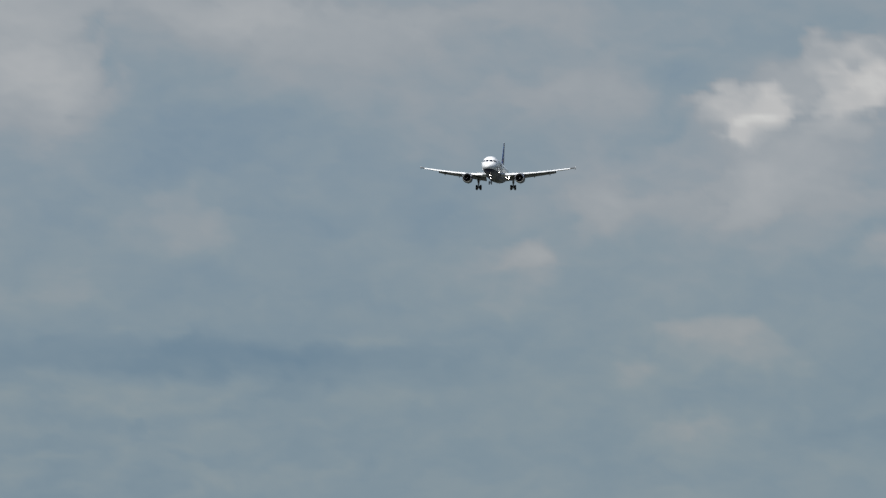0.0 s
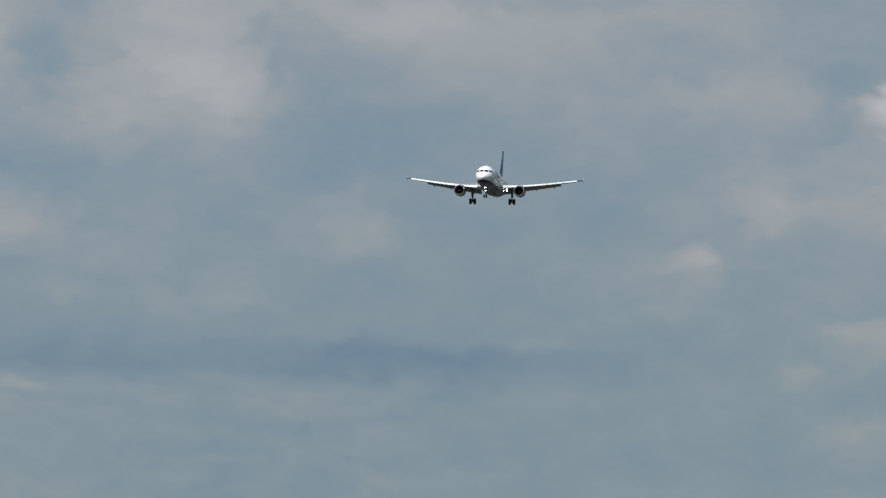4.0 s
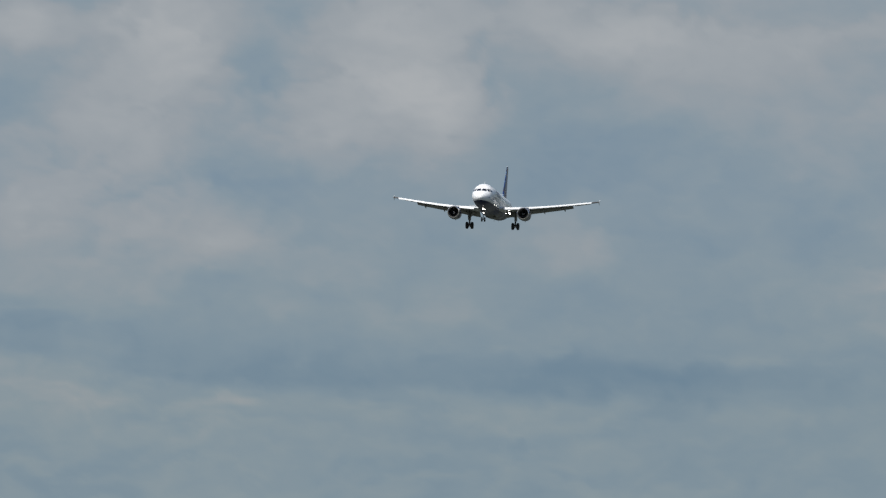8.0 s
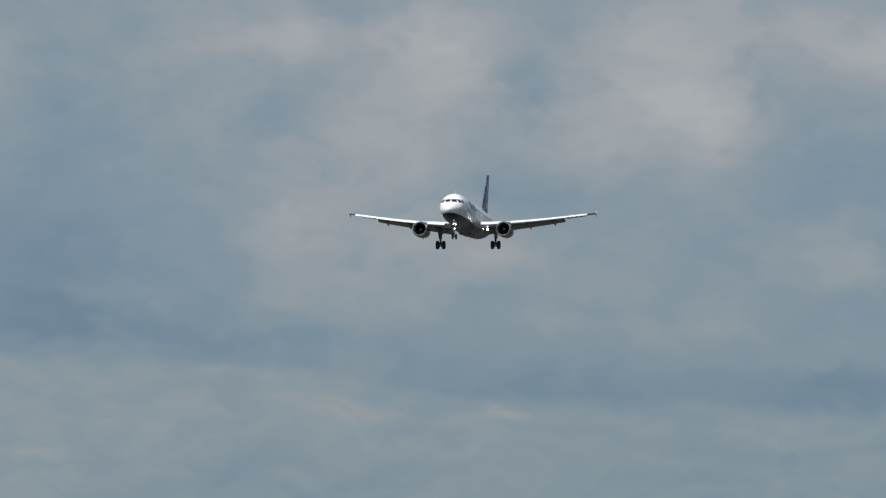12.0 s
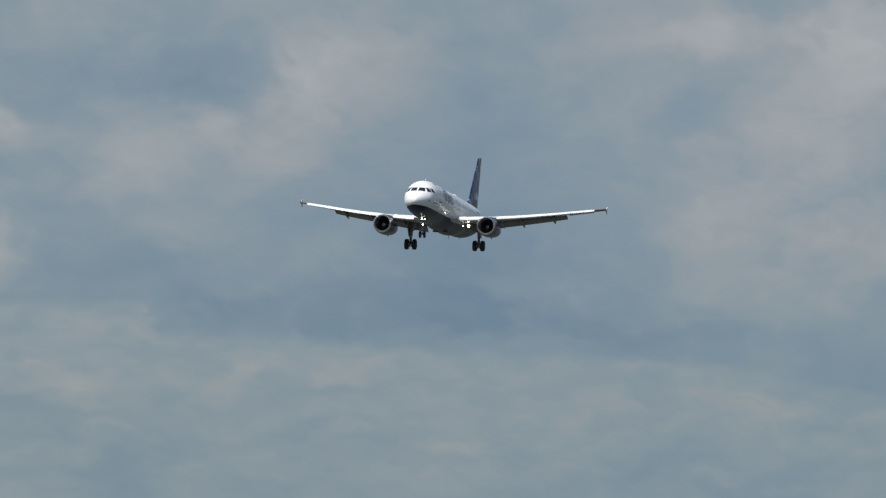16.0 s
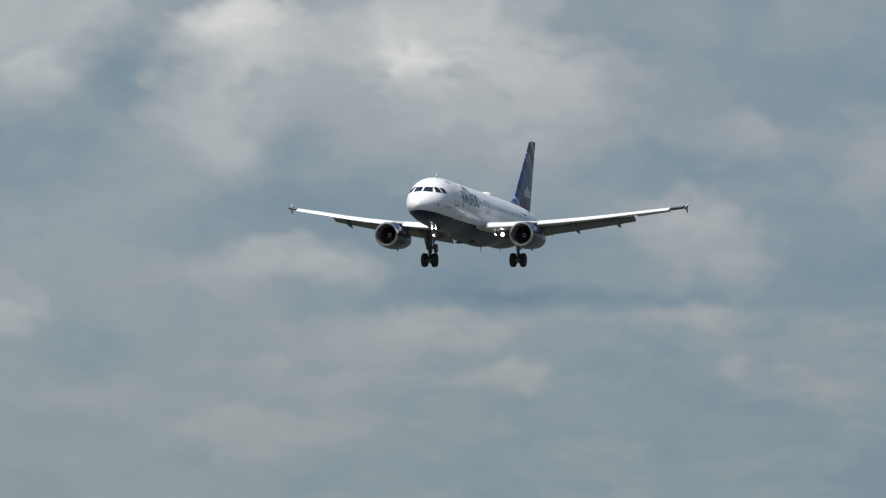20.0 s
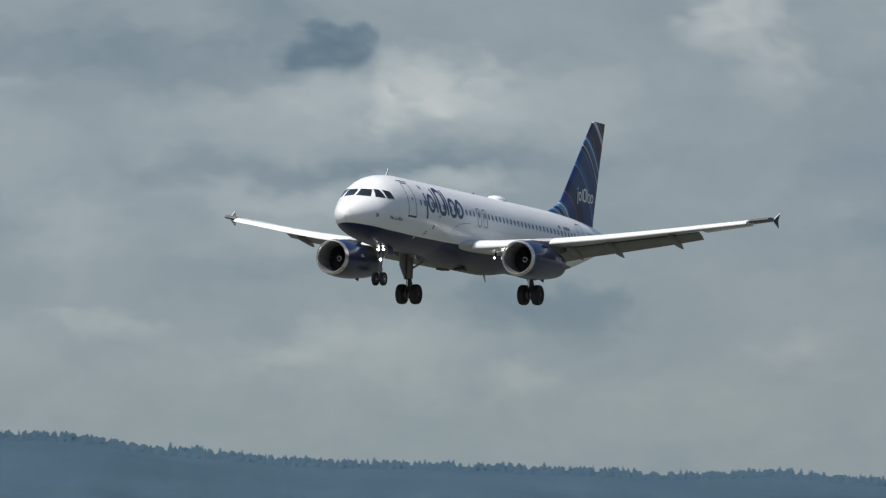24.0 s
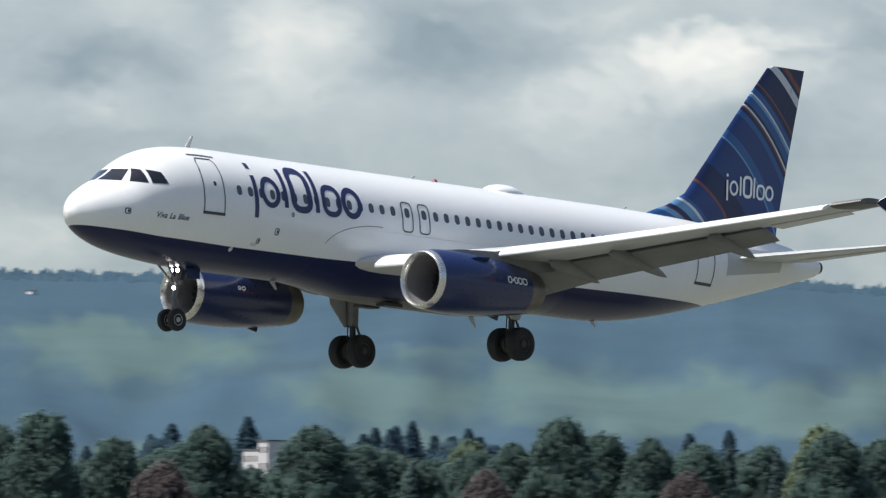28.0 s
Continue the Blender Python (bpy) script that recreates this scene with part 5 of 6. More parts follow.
def sky_shell():
    r, (rows, cols) = 4850.0, SKY_A.shape
    a, e = np.radians(SKY_A), np.radians(SKY_E)
    co = np.stack([-np.sin(a) * np.cos(e), np.cos(a) * np.cos(e), np.sin(e)], -1).reshape(-1, 3) * r
    k = np.arange(rows * cols).reshape(rows, cols)
    quads = np.stack([k[:-1, :-1], k[:-1, 1:], k[1:, 1:], k[1:, :-1]], -1).reshape(-1, 4)
    me = bpy.data.meshes.new("sky_backdrop")
    me.from_pydata(co.tolist(), [], quads.tolist())
    me.attributes.new("deck", "FLOAT", "POINT").data.foreach_set("value", DECK.ravel().astype(np.float32))
    me.materials.append(sky_material())
    me.shade_smooth()
    ob = new("sky_backdrop", me)
    ob.location = EYE
    tagged(ob, "grey-blue broken cloud sky with bright billows", "sky", kind="structure")


sky_shell()

# ---- ground and wooded hills ----


def ground_material():
    """Unseen ground: paler grass and concrete near the stand to bounce light under the airliner, darker tone farther
    out.
    """
    m = material("airfield_grass", (0.130, 0.134, 0.108), 0.9, vary=0.3, scale=0.02, grain=0.4, bump=0.3)
    nt = m.node_tree
    tint = nt.nodes["Principled BSDF"].inputs["Base Color"].links[0].from_node
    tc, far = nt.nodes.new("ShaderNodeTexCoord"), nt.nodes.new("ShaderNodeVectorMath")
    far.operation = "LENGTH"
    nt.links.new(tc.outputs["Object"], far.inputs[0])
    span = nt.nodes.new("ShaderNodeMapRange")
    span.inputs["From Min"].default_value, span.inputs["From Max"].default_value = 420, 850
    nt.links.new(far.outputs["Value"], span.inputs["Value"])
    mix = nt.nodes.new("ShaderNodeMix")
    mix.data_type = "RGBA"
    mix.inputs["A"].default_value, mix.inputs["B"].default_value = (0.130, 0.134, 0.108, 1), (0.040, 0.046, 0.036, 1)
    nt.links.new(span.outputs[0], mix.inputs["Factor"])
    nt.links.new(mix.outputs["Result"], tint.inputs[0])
    return m


GRASS = ground_material()
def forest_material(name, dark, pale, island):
    """Far woods, distance haze mixed into the colours, from dark conifer to pale broadleaf groves where the attribute
    "grove" says.
    """
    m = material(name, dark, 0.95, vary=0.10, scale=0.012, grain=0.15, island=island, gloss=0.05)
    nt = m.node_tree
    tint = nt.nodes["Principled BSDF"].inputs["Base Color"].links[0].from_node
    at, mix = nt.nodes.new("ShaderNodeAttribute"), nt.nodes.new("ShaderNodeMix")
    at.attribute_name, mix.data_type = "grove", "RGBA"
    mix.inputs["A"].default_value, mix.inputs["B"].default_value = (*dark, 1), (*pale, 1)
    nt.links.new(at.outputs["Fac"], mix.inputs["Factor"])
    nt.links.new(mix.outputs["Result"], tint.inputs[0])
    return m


# the blue of these base colours is the air's haze, painted in
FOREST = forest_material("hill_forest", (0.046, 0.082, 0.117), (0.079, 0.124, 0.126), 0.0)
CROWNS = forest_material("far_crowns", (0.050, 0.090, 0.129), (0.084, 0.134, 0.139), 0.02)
RIDGE_A = [8, 14, 18, 20.54, 20.87, 21.2, 21.53, 21.86, 22.19, 22.52, 22.85, 23.18, 23.51, 23.84, 24.17, 24.5, 24.83, 25.16, 25.49, 25.82, 26.15, 26.48, 26.81, 27.14, 27.47, 27.8, 28.13, 28.46, 28.79, 29.12, 29.45, 29.78, 30.11, 30.44, 30.77, 31.1, 31.43, 31.76, 32.09, 32.42, 32.75, 33.08, 33.41, 33.74, 34.07, 34.4, 34.73, 35.06, 35.39, 35.72, 36.05, 36.38, 36.71, 37.04, 37.37, 37.7, 38.03, 38.36, 38.69, 39.02, 39.35, 39.68, 40.01, 40.34, 40.67, 41, 41.33, 41.66, 41.99, 42.32, 42.65, 42.98, 43.31, 43.64, 43.97, 45, 46, 48, 52]
RIDGE_E = [0.50, 0.68, 0.84, 0.90, 0.94, 0.96, 0.95, 0.95, 0.98, 0.99, 1.01, 1.02, 1.03, 1.05, 1.08, 1.11, 1.16, 1.20, 1.21, 1.21, 1.21, 1.22, 1.25, 1.27, 1.25, 1.27, 1.27, 1.30, 1.30, 1.32, 1.34, 1.35, 1.35, 1.35, 1.37, 1.40, 1.43, 1.42, 1.41, 1.39, 1.42, 1.43, 1.40, 1.40, 1.41, 1.42, 1.43, 1.44, 1.44, 1.42, 1.43, 1.42, 1.40, 1.42, 1.42, 1.42, 1.43, 1.43, 1.42, 1.41, 1.43, 1.46, 1.52, 1.52, 1.55, 1.56, 1.55, 1.54, 1.53, 1.51, 1.50, 1.48, 1.48, 1.49, 1.49, 1.50, 1.51, 1.54, 1.58]


def hill_height(a, u):
    """Height of the hills at bearing a degrees; u runs from their foot (0) to the ridge (1) and beyond."""
    top = 4300 * math.tan(radians(float(np.interp(a, RIDGE_A, RIDGE_E)))) + 3 - 1.6
    lump = noise.noise((a * 0.9, u * 2.2, 1.0)) * 9 + noise.noise((a * 2.6, u * 5, 4.0)) * 4
    if u <= 1:
        k = u * (0.55 + 0.45 * u)
        return top * k + lump * math.sin(math.pi * min(u, 1)) * 1.2
    return top - (u - 1) * 70


def hill_point(a, u, up=0.0):
    r = 2900 + 1400 * u
    b = radians(a)
    return Vector((-math.sin(b) * r, math.cos(b) * r, hill_height(a, u) + up))


# pale groves of broadleaf trees: bearing, rise over the level, half width, half height, strength
GROVES = ((36.31, 0.94, 0.36, 0.26, 1.15), (35.17, 0.92, 0.40, 0.25, 1.1), (37.40, 0.85, 0.50, 0.20, 0.8), (33.62, 1.10, 0.20, 0.12, 0.3), (34.60, 1.04, 0.22, 0.14, 0.2),
          (39.90, 0.80, 0.55, 0.16, 0.5), (38.95, 0.80, 0.45, 0.17, 0.8), (43.70, 1.12, 0.60, 0.12, 0.6), (43.00, 1.06, 0.60, 0.12, 0.5), (43.30, 0.92, 0.45, 0.15, 0.5), (42.05, 0.82, 0.45, 0.18, 0.8),
          (41.20, 0.85, 0.60, 0.18, 0.6), (40.90, 1.27, 0.60, 0.07, 0.3), (40.15, 0.68, 0.60, 0.12, 0.6), (41.65, 1.09, 0.40, 0.06, 0.3), (29.98, 0.92, 0.25, 0.12, 0.75))
MORE_GROVES = ((30.95, 0.82, 0.35, 0.10, 0.65), (31.60, 1.10, 0.20, 0.08, 0.2), (28.90, 0.82, 0.40, 0.08, 0.25), (32.80, 0.90, 0.40, 0.10, 0.25), (38.60, 0.95, 0.40, 0.12, 0.3), (38.5, 0.7, 2.5, 0.12, 0.35), (41.9, 0.52, 0.40, 0.07, 1.0), (43.4, 0.50, 0.30, 0.06, 0.7))


def grove_at(a, u, z):
    """How far the woods at bearing a and height z are broadleaf, 0 to 1."""
    e = math.degrees(math.atan2(z - 3, 2900 + 1400 * u))
    a, e = a + 0.24 * noise.noise((a * 2.6, e * 4, 2.0)) + 0.09 * noise.noise((a * 9, e * 12, 3.0)), e + 0.10 * noise.noise((a * 3.0, e * 4, 5.0)) + 0.04 * noise.noise((a * 10, e * 12, 6.0))
    k = sum(g[4] * math.exp(-((a - g[0]) / g[2]) ** 2 - ((e - g[1]) / g[3]) ** 2) for g in (*GROVES, *MORE_GROVES))
    k += 0.30 * noise.noise((a * 2.0, e * 4, 8.0)) + 0.16 * noise.noise((a * 6, e * 8, 9.0)) - 0.02 + 0.06 * max(0, min(1, (a - 38) / 3))
    k = max(0.0, min(1.0, (k - 0.18) / 0.62))
    k = 0.75 * k * k * (3 - 2 * k) + 0.25 * k
    k += 0.10 * noise.noise((a * 12, e * 14, 12.0)) + 0.09 * noise.noise((a * 26, e * 32, 11.0))     # single tree tops
    return max(0.0, min(1.0, k + 0.06))


def hills():
    bm = bmesh.new()
    us, bearings = np.concatenate([np.linspace(0, 1, 190), np.linspace(1.01, 1.25, 8)]), np.linspace(17, 48, 1300)
    rows = [[hill_point(float(a), float(u)) for a in bearings] for u in us]
    grove = [grove_at(float(a), float(u), p.z) for u, row in zip(us, rows) for a, p in zip(bearings, row)]
    skin(bm, rows, False, False)
    ob = tagged(part("wooded_hills", bm, FOREST), "long hazy blue-green forested ridge with paler groves far away", "hills", kind="structure")
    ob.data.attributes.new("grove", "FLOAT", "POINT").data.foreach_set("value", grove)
    rnd = random.Random(5)

    def woods(name, count, pick, label):
        """Many far trees in one mesh: spires and round crowns of three or four uneven rings."""
        vs, fs, ns, tone = [], [], [], []
        for _ in range(count):
            a, u, hgt, wid = pick()
            p = hill_point(a, u)
            g = grove_at(a, u, p.z)
            spire = rnd.random() > 0.45 + 0.9 * g
            n, base, turn = 6, len(vs), rnd.random() * 6
            levels = ((-1.2, 1.0), (0.35, 0.68), (0.72, 0.34), (1.0, 0.03)) if spire else ((-1.2, 1.2), (0.30, 1.05), (0.60, 0.75), (0.78, 0.2))
            for lz, lr in levels:
                for k in range(n):
                    q = turn + 2 * math.pi * k / n
                    j = wid * lr * (0.75 + 0.5 * rnd.random())
                    vs.append((p.x + math.cos(q) * j, p.y + math.sin(q) * j, p.z - 0.5 + (hgt * lz * (0.92 + 0.16 * rnd.random()) if lz > 0 else -4)))
                    ns.append(Vector((0.15 * math.cos(q) - 0.5 * p.x / 4000, 0.15 * math.sin(q) - 0.5 * p.y / 4000, 0.8)).normalized())
            tone += [max(0, min(1, g + rnd.uniform(-0.08, 0.08)))] * (n * 4)
            for lv in range(3):
                for k in range(n):
                    i0, i1 = base + lv * n + k, base + lv * n + (k + 1) % n
                    fs.append((i0, i1, i1 + n, i0 + n))
            fs.append(tuple(base + 3 * n + k for k in range(n)))
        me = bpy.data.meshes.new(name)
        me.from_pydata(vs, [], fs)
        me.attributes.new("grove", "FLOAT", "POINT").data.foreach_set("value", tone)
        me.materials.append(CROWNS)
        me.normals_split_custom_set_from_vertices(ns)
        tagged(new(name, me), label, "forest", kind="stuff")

    def on_ridge():
        a = rnd.uniform(18, 49)
        stand = 0.5 + 0.9 * max(0, noise.noise((a * 1.3, 0, 0))) + 1.1 * noise.noise((a * 3.1, 0, 4.0))
        tall = max(0.5, 1.15 + stand) * rnd.uniform(0.75, 1.35) + (1.3 if rnd.random() < 0.04 else 0)
        return a, rnd.uniform(0.975, 1.004), tall + 1.3, rnd.uniform(0.8, 1.9)

    woods("ridge_trees", 4200, on_ridge, "hazy dark blue-green conifers along the far ridge")


hills()


def ground():
    bm = bmesh.new()
    rings = []
    for r in (0.5, 60, 250, 700, 1300, 2000, 2900, 3800, 4900):
        rings.append([Vector((r * math.cos(k * math.pi / 48), r * math.sin(k * math.pi / 48), 0)) for k in range(96)])
    skin(bm, rings, False)
    bm.faces.new([v for v in bm.verts[:96]])
    bmesh.ops.recalc_face_normals(bm, faces=bm.faces)
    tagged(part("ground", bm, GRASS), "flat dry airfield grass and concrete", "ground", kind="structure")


ground()

# ---- the tree belt beyond the airfield ----
BARK = material("bark", (0.10, 0.08, 0.06), 0.9, vary=0.3, scale=2, grain=15, bump=0.4)


def leaf_material(name, colour):
    """Leaves that let part of the light through."""
    m = material(name, colour, 0.8, vary=0.2, scale=0.12, grain=1.2, island=0.06, gloss=0.05)
    nt = m.node_tree
    bsdf = nt.nodes["Principled BSDF"]
    thin, both = nt.nodes.new("ShaderNodeBsdfTranslucent"), nt.nodes.new("ShaderNodeMixShader")
    nt.links.new(bsdf.inputs["Base Color"].links[0].from_socket, thin.inputs["Color"])
    both.inputs[0].default_value = 0.7
    nt.links.new(bsdf.outputs[0], both.inputs[1])
    nt.links.new(thin.outputs[0], both.inputs[2])
    nt.links.new(both.outputs[0], nt.nodes["Material Output"].inputs["Surface"])
    return m


# leaf colours lightened and blued to carry the haze over the distance
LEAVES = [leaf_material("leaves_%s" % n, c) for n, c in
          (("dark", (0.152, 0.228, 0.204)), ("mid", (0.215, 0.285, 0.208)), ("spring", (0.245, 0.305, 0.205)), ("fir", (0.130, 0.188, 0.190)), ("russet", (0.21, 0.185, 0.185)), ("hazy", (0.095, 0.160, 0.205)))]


def clump(vs, fs, p, size, rnd, out):
    """A loose spray of three leafy triangles about a point, that face out from their limb more or less."""
    for _ in range(3):
        base = len(vs)
        n = (out + Vector((rnd.uniform(-0.6, 0.6), rnd.uniform(-0.6, 0.6), rnd.uniform(-0.4, 0.7)))).normalized()
        u = n.orthogonal().normalized()
        v = n.cross(u)
        q = Vector(p) + Vector((rnd.uniform(-0.5, 0.5), rnd.uniform(-0.5, 0.5), rnd.uniform(-0.5, 0.5))) * size
        a = rnd.random() * 6.283
        for k in range(3):
            w = a + k * 2.094 + rnd.uniform(-0.5, 0.5)
            vs.append(q + (u * math.cos(w) + v * math.sin(w)) * size * rnd.uniform(0.45, 0.95))
        fs.append((base, base + 1, base + 2))


def tree(kind, seed, height, spread, leaf, label):
    """A tree at the origin: tapered trunk with limbs, and a crown of many tufts."""
    rnd = random.Random(seed)
    e = tagged(new("tree"), label, "tree", group="tree belt")
    bm = bmesh.new()
    tr = height * 0.016 + 0.06
    tube(bm, (0, 0, -0.3), (rnd.uniform(-0.2, 0.2), rnd.uniform(-0.2, 0.2), height * 0.82), tr, tr * 0.25, 8)
    vs, fs = [], []
    if kind == "fir":
        for i in range(12):                                # the dense heart along the trunk
            w = spread * 0.50 * (1 - i / 12) ** (0.68 if leaf is LEAVES[5] else 0.85) + 0.05
            for j in range(9):
                k, q = w * rnd.uniform(0.8, 1.15), 2 * math.pi * (j + 0.4 * rnd.random()) / 9
                vs.append((math.cos(q) * k, math.sin(q) * k, height * (0.10 + 0.88 * i / 11) + rnd.uniform(-0.2, 0.2)))
        for i in range(11):
            for j in range(9):
                fs.append((i * 9 + j, i * 9 + (j + 1) % 9, i * 9 + 9 + (j + 1) % 9, i * 9 + 9 + j))
        z = height * 0.12
        while z < height:
            reach = spread * (1 - z / height) ** (0.68 if leaf is LEAVES[5] else 0.85) * rnd.uniform(0.8, 1.1) + 0.12
            for k in range(max(5, int(9 + reach * 7))):
                a = rnd.random() * 6.283
                for f in (0.45, 0.75, 1.0):
                    clump(vs, fs, (math.cos(a) * reach * f, math.sin(a) * reach * f, z - reach * 0.28 * f + rnd.uniform(-0.15, 0.15)), rnd.uniform(0.3, 0.5) * (0.7 + 0.12 * reach), rnd, Vector((math.cos(a), math.sin(a), 0.6)).normalized())
            z += rnd.uniform(0.45, 0.75)
        clump(vs, fs, (0, 0, height - 0.2), 0.3, rnd, Vector((0, 0, 1)))
    else:
        heart = [(0, 0, height * (0.28 + 0.12 * k), spread * (0.80, 0.86, 0.84, 0.74, 0.56, 0.34)[k]) for k in range(6)]
        for k in range(22):                                 # the main limbs' foliage swells out of the crown
            a, up = k * 2.4 + rnd.random(), (k + rnd.random()) / 22
            w = spread * (1 - 0.9 * up ** 2.2) ** 0.5 * rnd.uniform(0.55, 0.80)
            heart.append((math.cos(a) * w, math.sin(a) * w, height * (0.24 + 0.66 * up), spread * rnd.uniform(0.20, 0.34)))
        for x, y, z, r in heart:
            tube(bm, (0, 0, z * 0.55), (x * 0.8, y * 0.8, z), tr * 0.4, tr * 0.12, 5)
            core = len(vs)
            for i in range(7):
                for j in range(9):
                    q, w = math.pi * i / 6, 2 * math.pi * j / 9
                    k = r * rnd.uniform(0.70, 0.90)
                    vs.append((x + k * math.sin(q) * math.cos(w), y + k * math.sin(q) * math.sin(w), z + 1.25 * k * math.cos(q)))
            for i in range(6):
                for j in range(9):
                    fs.append((core + i * 9 + j, core + i * 9 + (j + 1) % 9, core + i * 9 + 9 + (j + 1) % 9, core + i * 9 + 9 + j))
            for k in range(int(120 * r / spread) + 10):       # small tufts all over it
                d = Vector((rnd.gauss(0, 1), rnd.gauss(0, 1), rnd.gauss(0, 1))).normalized()
                o = Vector((x, y, z)) + Vector((d.x, d.y, d.z * 1.25)) * r * rnd.uniform(0.9, 1.08)
                t = rnd.uniform(0.22, 0.50)
                for _ in range(9):
                    j = Vector((rnd.gauss(0, 1), rnd.gauss(0, 1), rnd.gauss(0, 1))).normalized() * t * rnd.uniform(0.4, 1.2)
                    clump(vs, fs, o + j, rnd.uniform(0.15, 0.28), rnd, (d + j).normalized())
    part("trunk", bm, BARK, e)
    me = bpy.data.meshes.new("crown")
    me.from_pydata(vs, [], fs)
    me.materials.append(leaf)
    me.shade_smooth()
    crown = new("crown", me)
    crown.parent = e
    return e


KINDS = {"oak": [tree("round", 11, 17, 5.2, LEAVES[0], "dark green broadleaf tree in the tree belt"), tree("round", 12, 17, 4.6, LEAVES[0], "dark green broadleaf tree in the tree belt")],
         "ash": [tree("round", 13, 16, 4.4, LEAVES[1], "green broadleaf tree in the tree belt"), tree("round", 14, 15.5, 5.0, LEAVES[1], "green broadleaf tree in the tree belt"), tree("round", 15, 16.5, 4.0, LEAVES[1], "green broadleaf tree in the tree belt")],
         "elm": [tree("round", 16, 15.5, 4.5, LEAVES[2], "pale spring-green tree in the tree belt"), tree("round", 17, 16, 4.0, LEAVES[2], "pale spring-green tree in the tree belt")],
         "fir": [tree("fir", 18, 17, 2.2, LEAVES[3], "dark narrow fir tree in the tree belt"), tree("fir", 19, 16, 2.6, LEAVES[3], "dark narrow fir tree in the tree belt")],
         "bud": [tree("round", 20, 12, 4.0, LEAVES[4], "bare russet budding tree in the tree belt")],
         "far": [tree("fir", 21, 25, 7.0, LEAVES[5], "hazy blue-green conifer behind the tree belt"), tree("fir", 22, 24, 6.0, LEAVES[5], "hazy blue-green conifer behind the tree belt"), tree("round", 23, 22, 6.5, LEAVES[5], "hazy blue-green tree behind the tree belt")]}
USED = set()


def plant(kind, bearing, dist, rise, rnd):
    """Sets one tree so that its top stands that many degrees over the level."""
    height = dist * math.tan(radians(rise)) + EYE.z
    ob = rnd.choice(KINDS[kind])
    b = radians(bearing)
    tall = {"oak": 17.0, "ash": 16.0, "elm": 15.8, "fir": 16.8, "bud": 12.0, "far": 24.0}[kind]
    k = height / tall
    m = Matrix.Translation((-math.sin(b) * dist, math.cos(b) * dist, 0)) @ Matrix.Rotation(rnd.random() * 6.283, 4, "Z")
    if ob in USED:
        ob = copy_thing(ob, m)
    else:
        USED.add(ob)
        ob.matrix_basis = m
    ob.scale = (k * (rnd.uniform(0.88, 1.2) if kind in ("ash", "elm") else rnd.uniform(0.95, 1.25)),) * 2 + (k,)


SKYLINE = (("oak", 32.70, 1330, 0.71), ("oak", 40.96, 1290, 0.68), ("oak", 40.71, 1305, 0.61), ("oak", 41.22, 1305, 0.54),
           ("oak", 43.81, 1290, 0.71), ("oak", 44.05, 1310, 0.63), ("oak", 39.46, 1290, 0.61), ("oak", 39.18, 1310, 0.58),
           ("oak", 42.92, 1300, 0.63), ("oak", 42.33, 1290, 0.63), ("oak", 42.05, 1310, 0.54), ("oak", 40.46, 1300, 0.57),
           ("oak", 43.42, 1310, 0.57), ("elm", 35.69, 1350, 0.72), ("elm", 35.28, 1350, 0.72), ("ash", 33.97, 1350, 0.67),
           ("elm", 29.52, 1350, 0.70), ("bud", 40.25, 1250, 0.38), ("bud", 43.14, 1250, 0.43), ("bud", 41.36, 1250, 0.39),
           ("elm", 41.86, 1500, 0.49), ("ash", 41.46, 1480, 0.55), ("ash", 32.15, 1350, 0.72), ("oak", 31.46, 1340, 0.70),
           ("fir", 30.35, 1340, 0.70), ("fir", 30.16, 1345, 0.68), ("fir", 30.52, 1345, 0.67), ("fir", 30.98, 1340, 0.69), ("fir", 31.07, 1345, 0.66), ("elm", 39.52, 1350, 0.67), ("ash", 37.17, 1350, 0.66), ("elm", 35.83, 1350, 0.69))
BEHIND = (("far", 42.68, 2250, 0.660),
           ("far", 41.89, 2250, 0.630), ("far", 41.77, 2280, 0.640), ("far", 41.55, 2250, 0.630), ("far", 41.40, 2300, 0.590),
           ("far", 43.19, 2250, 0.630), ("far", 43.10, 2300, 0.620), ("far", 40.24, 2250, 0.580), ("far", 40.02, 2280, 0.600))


def tree_belt():
    rnd = random.Random(9)
    # the trees that stand out: kind, bearing, distance, rise of the top over the level
    for kind, a, d, rise in (*SKYLINE, *BEHIND):
        plant(kind, a, d, rise, rnd)
    for k in range(194):
        a = 27.6 + 17.6 * (k + rnd.random()) / 194
        if a < 34.2:
            kind = rnd.choice(("ash", "elm", "ash", "elm", "ash", "fir"))
        elif a < 38.3:
            kind = rnd.choice(("ash", "elm", "elm", "ash", "oak"))
        else:
            kind = rnd.choice(("oak", "oak", "ash", "fir", "oak"))
        rise = 0.65 * rnd.uniform(0.92, 1.04) if a < 38.5 else 0.57 * rnd.uniform(0.84, 1.04) if a < 40.2 else 0.48 * rnd.uniform(0.86, 1.06)
        plant(kind, a, rnd.uniform(1350, 1500), 0.41 if 42.40 < a < 42.80 else rise, rnd)
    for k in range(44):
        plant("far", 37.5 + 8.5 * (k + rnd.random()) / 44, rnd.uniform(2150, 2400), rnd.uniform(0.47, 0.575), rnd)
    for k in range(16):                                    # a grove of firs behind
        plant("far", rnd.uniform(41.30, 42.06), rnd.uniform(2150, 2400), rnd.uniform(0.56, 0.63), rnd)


tree_belt()

# ---- buildings among the trees and on the hillside ----
WALLS = material("white_render", (0.62, 0.60, 0.60), 0.8, vary=0.08, scale=0.3, grain=3)
ROOF = material("roof_felt", (0.10, 0.10, 0.11), 0.9, vary=0.2, scale=0.4, grain=4)


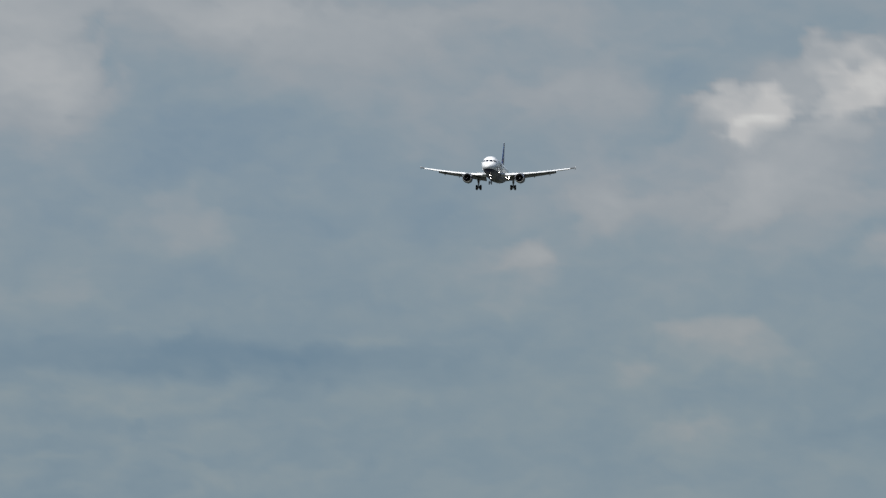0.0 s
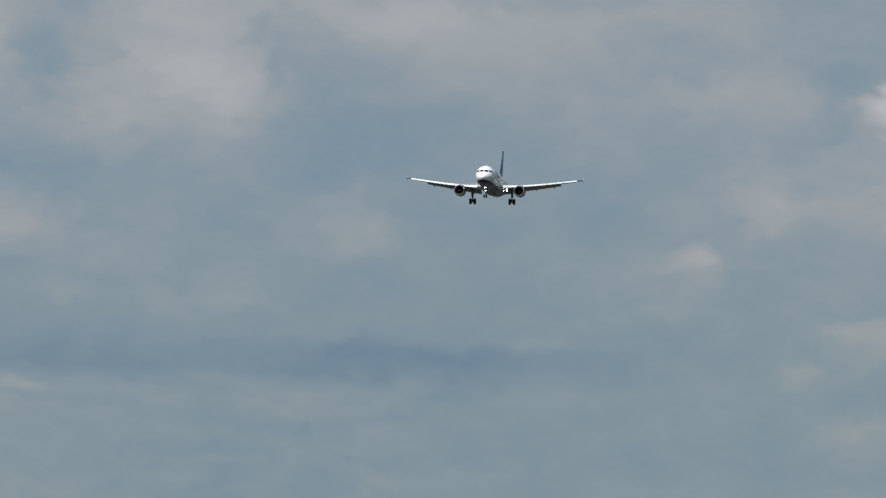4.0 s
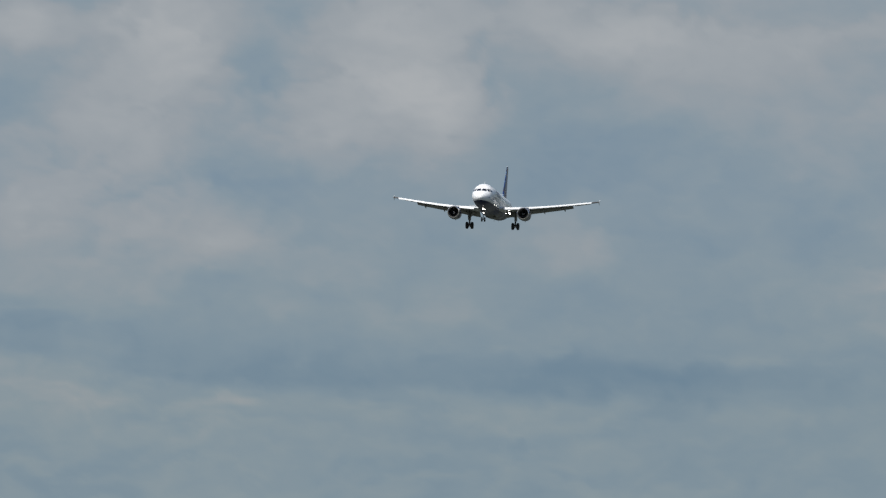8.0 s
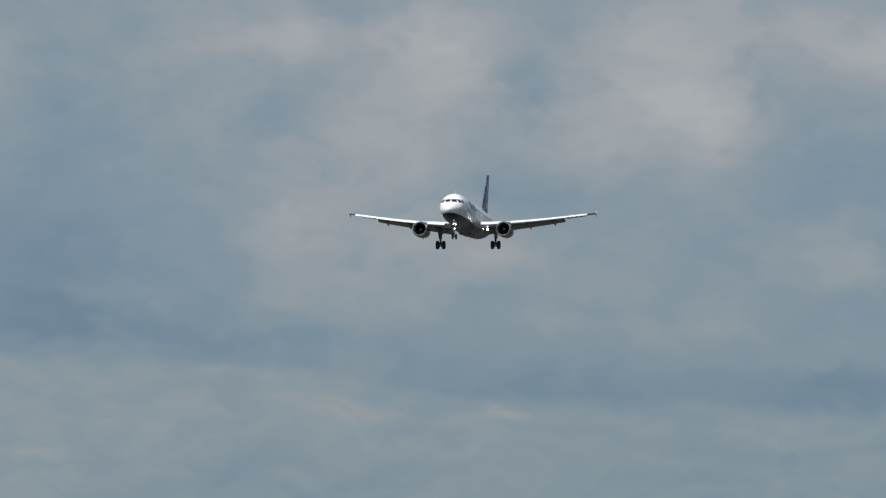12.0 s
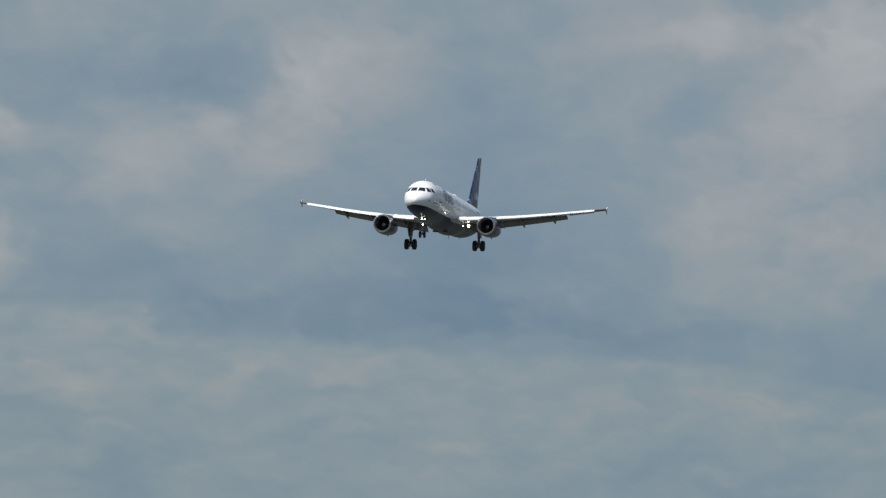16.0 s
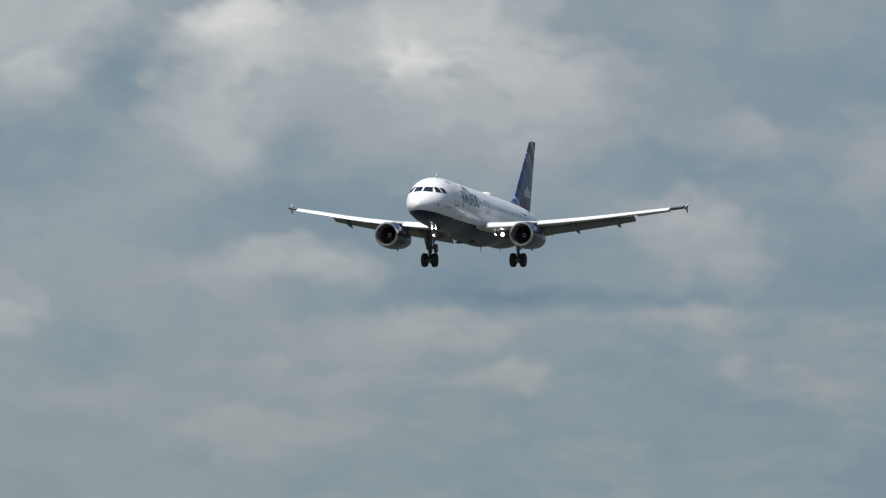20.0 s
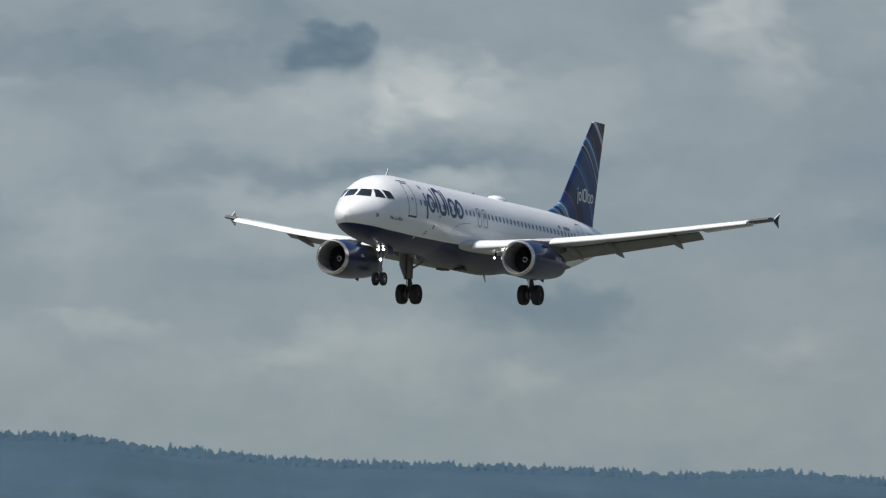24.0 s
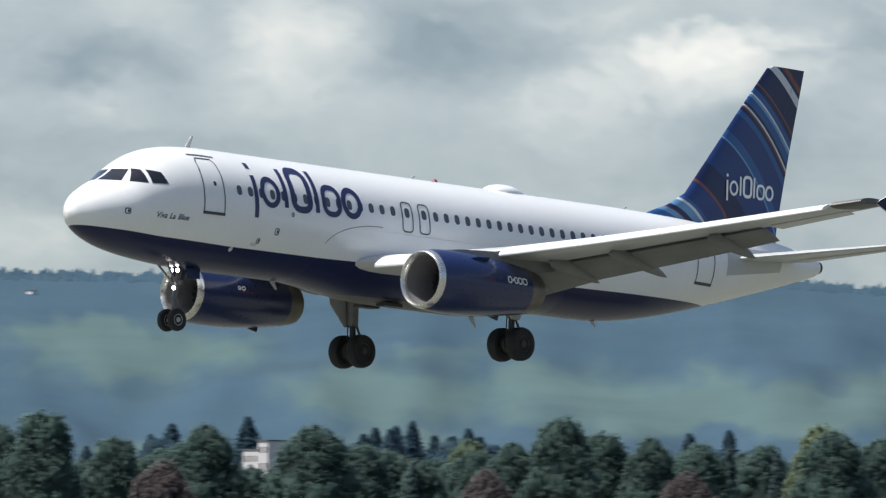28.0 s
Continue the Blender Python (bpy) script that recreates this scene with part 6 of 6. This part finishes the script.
def building(bearing, dist, base, blocks, label, name="building", turn=0.0):
    """A flat-roofed building of blocks (x0, x1, depth, height) seen across the sight line, with windows."""
    e = tagged(new(name), label, "building")
    b = radians(bearing)
    e.matrix_basis = Matrix.Translation((-math.sin(b) * dist, math.cos(b) * dist, base)) @ Matrix.Rotation(turn, 4, "Z")
    for x0, x1, dep, hgt in blocks:
        bm = bmesh.new()
        box(bm, (x0, 0, -1.0), (x1, dep, hgt))
        part("wall", bm, WALLS, e)
        bm = bmesh.new()
        box(bm, (x0 - 0.15, -0.15, hgt + 0.005), (x1 + 0.15, dep + 0.15, hgt + 0.22))
        part("roof", bm, ROOF, e)
        step = max(1.2, (x1 - x0) / 4)
        z = hgt - 2.1
        while z > max(0.2, hgt - 7):
            x = x0 + step * 0.35
            while x + step * 0.4 < x1:
                bm = bmesh.new()
                box(bm, (x, -0.04, z), (x + step * 0.4, 0.05, z + 1.1))
                part("window", bm, GLASS, e)
                x += step
            z -= 2.9


building(42.6, 1850, 0, ((-4.6, -1.0, 4.5, 19.2), (-0.98, 1.4, 4.5, 20.8)), "white flat-roofed building rising among the trees")
for a, u, w in ((43.89, 0.935, 1.7),):
    p = hill_point(a, u)
    building(a, math.hypot(p.x, p.y), p.z, ((-w, w, 2.5, 1.3),), "small white house on the wooded hillside", "house")


# ---- what moves ----
def flight(x, y, z, yaw, pitch, roll):
    """The airliner's pose: it flies towards -y; degrees of drift, nose up and right wing down."""
    return (Matrix.Translation((x, y, z)) @ Matrix.Rotation(math.pi + radians(yaw), 4, "Z")
            @ Matrix.Rotation(radians(pitch), 4, "X") @ Matrix.Rotation(radians(roll), 4, "Y"))


def motions():
    walk(airliner, [
        (0, flight(-196.6, 2270.3, 103.25, -0.71, 2.83, -0.42)), (0.5, flight(-197.8, 2235.3, 101.47, -0.65, 2.87, -0.50)), (1, flight(-199.0, 2200.1, 99.71, -0.59, 2.91, -0.53)),
        (1.5, flight(-200.1, 2164.9, 97.97, -0.52, 2.95, -0.54)), (2, flight(-201.2, 2129.6, 96.24, -0.45, 3.01, -0.53)), (2.5, flight(-202.2, 2094.2, 94.53, -0.38, 3.05, -0.53)),
        (3, flight(-203.2, 2058.6, 92.83, -0.32, 3.07, -0.69)), (3.5, flight(-204.1, 2022.4, 91.12, -0.27, 3.06, -0.96)), (4, flight(-205.0, 1986.0, 89.41, -0.23, 3.02, -1.18)),
        (4.5, flight(-205.8, 1949.6, 87.73, -0.19, 2.99, -1.33)), (5, flight(-206.7, 1913.0, 86.05, -0.15, 2.95, -1.47)), (5.5, flight(-207.4, 1876.5, 84.39, -0.11, 2.91, -1.66)),
        (6, flight(-208.2, 1839.9, 82.74, -0.06, 2.88, -1.90)), (6.5, flight(-208.9, 1803.2, 81.10, -0.01, 2.83, -2.04)), (7, flight(-209.7, 1766.5, 79.50, 0.03, 2.85, -2.01)),
        (7.5, flight(-210.3, 1729.8, 77.93, 0.08, 2.98, -1.84)), (8, flight(-211.0, 1693.1, 76.40, 0.13, 3.16, -1.63)), (8.5, flight(-211.6, 1656.3, 74.87, 0.17, 3.35, -1.46)),
        (9, flight(-212.2, 1619.5, 73.35, 0.20, 3.49, -1.13)), (9.5, flight(-212.7, 1582.6, 71.82, 0.18, 3.55, -0.67)), (10, flight(-213.4, 1545.8, 70.28, 0.16, 3.57, -0.39)),
        (10.5, flight(-213.9, 1508.8, 68.75, 0.13, 3.58, -0.28)), (11, flight(-214.6, 1472.0, 67.23, 0.10, 3.60, -0.23)), (11.5, flight(-215.1, 1435.3, 65.72, 0.09, 3.62, -0.16)),
        (12, flight(-215.7, 1398.7, 64.22, 0.08, 3.64, -0.25)), (12.5, flight(-216.3, 1362.1, 62.71, 0.07, 3.65, -0.34)), (13, flight(-216.8, 1325.4, 61.22, 0.05, 3.66, -0.38)),
        (13.5, flight(-217.4, 1288.8, 59.73, 0.04, 3.67, -0.42)), (14, flight(-218.0, 1252.2, 58.23, 0.01, 3.68, -0.48)), (14.5, flight(-218.5, 1215.5, 56.74, -0.01, 3.68, -0.60)),
        (15, flight(-219.1, 1178.9, 55.25, -0.04, 3.68, -0.82)), (15.5, flight(-219.7, 1142.3, 53.75, -0.06, 3.67, -1.17)), (16, flight(-220.3, 1106.1, 52.27, -0.08, 3.66, -1.47)),
        (16.5, flight(-221.0, 1070.5, 50.81, -0.07, 3.63, -1.61)), (17, flight(-221.9, 1035.3, 49.36, -0.06, 3.58, -1.48)), (17.5, flight(-222.7, 1000.1, 47.91, -0.05, 3.55, -1.10)),
        (18, flight(-223.4, 964.6, 46.43, -0.06, 3.47, -0.81)), (18.5, flight(-224.0, 928.6, 44.89, -0.10, 3.33, -0.65)), (19, flight(-224.7, 892.4, 43.34, -0.17, 3.14, -0.61)),
        (19.5, flight(-225.3, 856.1, 41.78, -0.24, 2.97, -0.60)), (20, flight(-226.0, 820.0, 40.22, -0.30, 2.84, -0.59)), (20.5, flight(-226.7, 784.0, 38.70, -0.37, 2.80, -0.54)),
        (21, flight(-227.4, 748.0, 37.18, -0.42, 2.81, -0.35)), (21.5, flight(-228.1, 712.1, 35.66, -0.49, 2.82, -0.37)), (22, flight(-228.9, 676.3, 34.12, -0.56, 2.84, -0.49)),
        (22.5, flight(-229.7, 640.5, 32.58, -0.64, 2.86, -0.65)), (23, flight(-230.6, 604.8, 31.02, -0.72, 2.91, -0.91)), (23.5, flight(-231.4, 569.1, 29.45, -0.82, 2.95, -1.29)),
        (24, flight(-232.2, 533.6, 27.88, -0.90, 3.07, -1.65)), (24.5, flight(-233.0, 497.8, 26.33, -0.95, 3.36, -1.59)), (25, flight(-233.8, 462.1, 24.76, -1.00, 3.73, -1.16)),
        (25.5, flight(-234.8, 427.0, 23.17, -1.14, 3.98, -0.85)), (26, flight(-236.1, 392.1, 21.52, -1.42, 3.99, -0.84)), (26.5, flight(-237.2, 356.8, 19.78, -1.82, 3.76, -0.90)),
        (27, flight(-238.2, 321.8, 18.06, -2.08, 3.71, -0.31)), (27.5, flight(-239.3, 286.8, 16.36, -2.25, 3.82, 0.79)), (28, flight(-240.5, 251.9, 14.64, -2.43, 3.96, 1.33))])


motions()
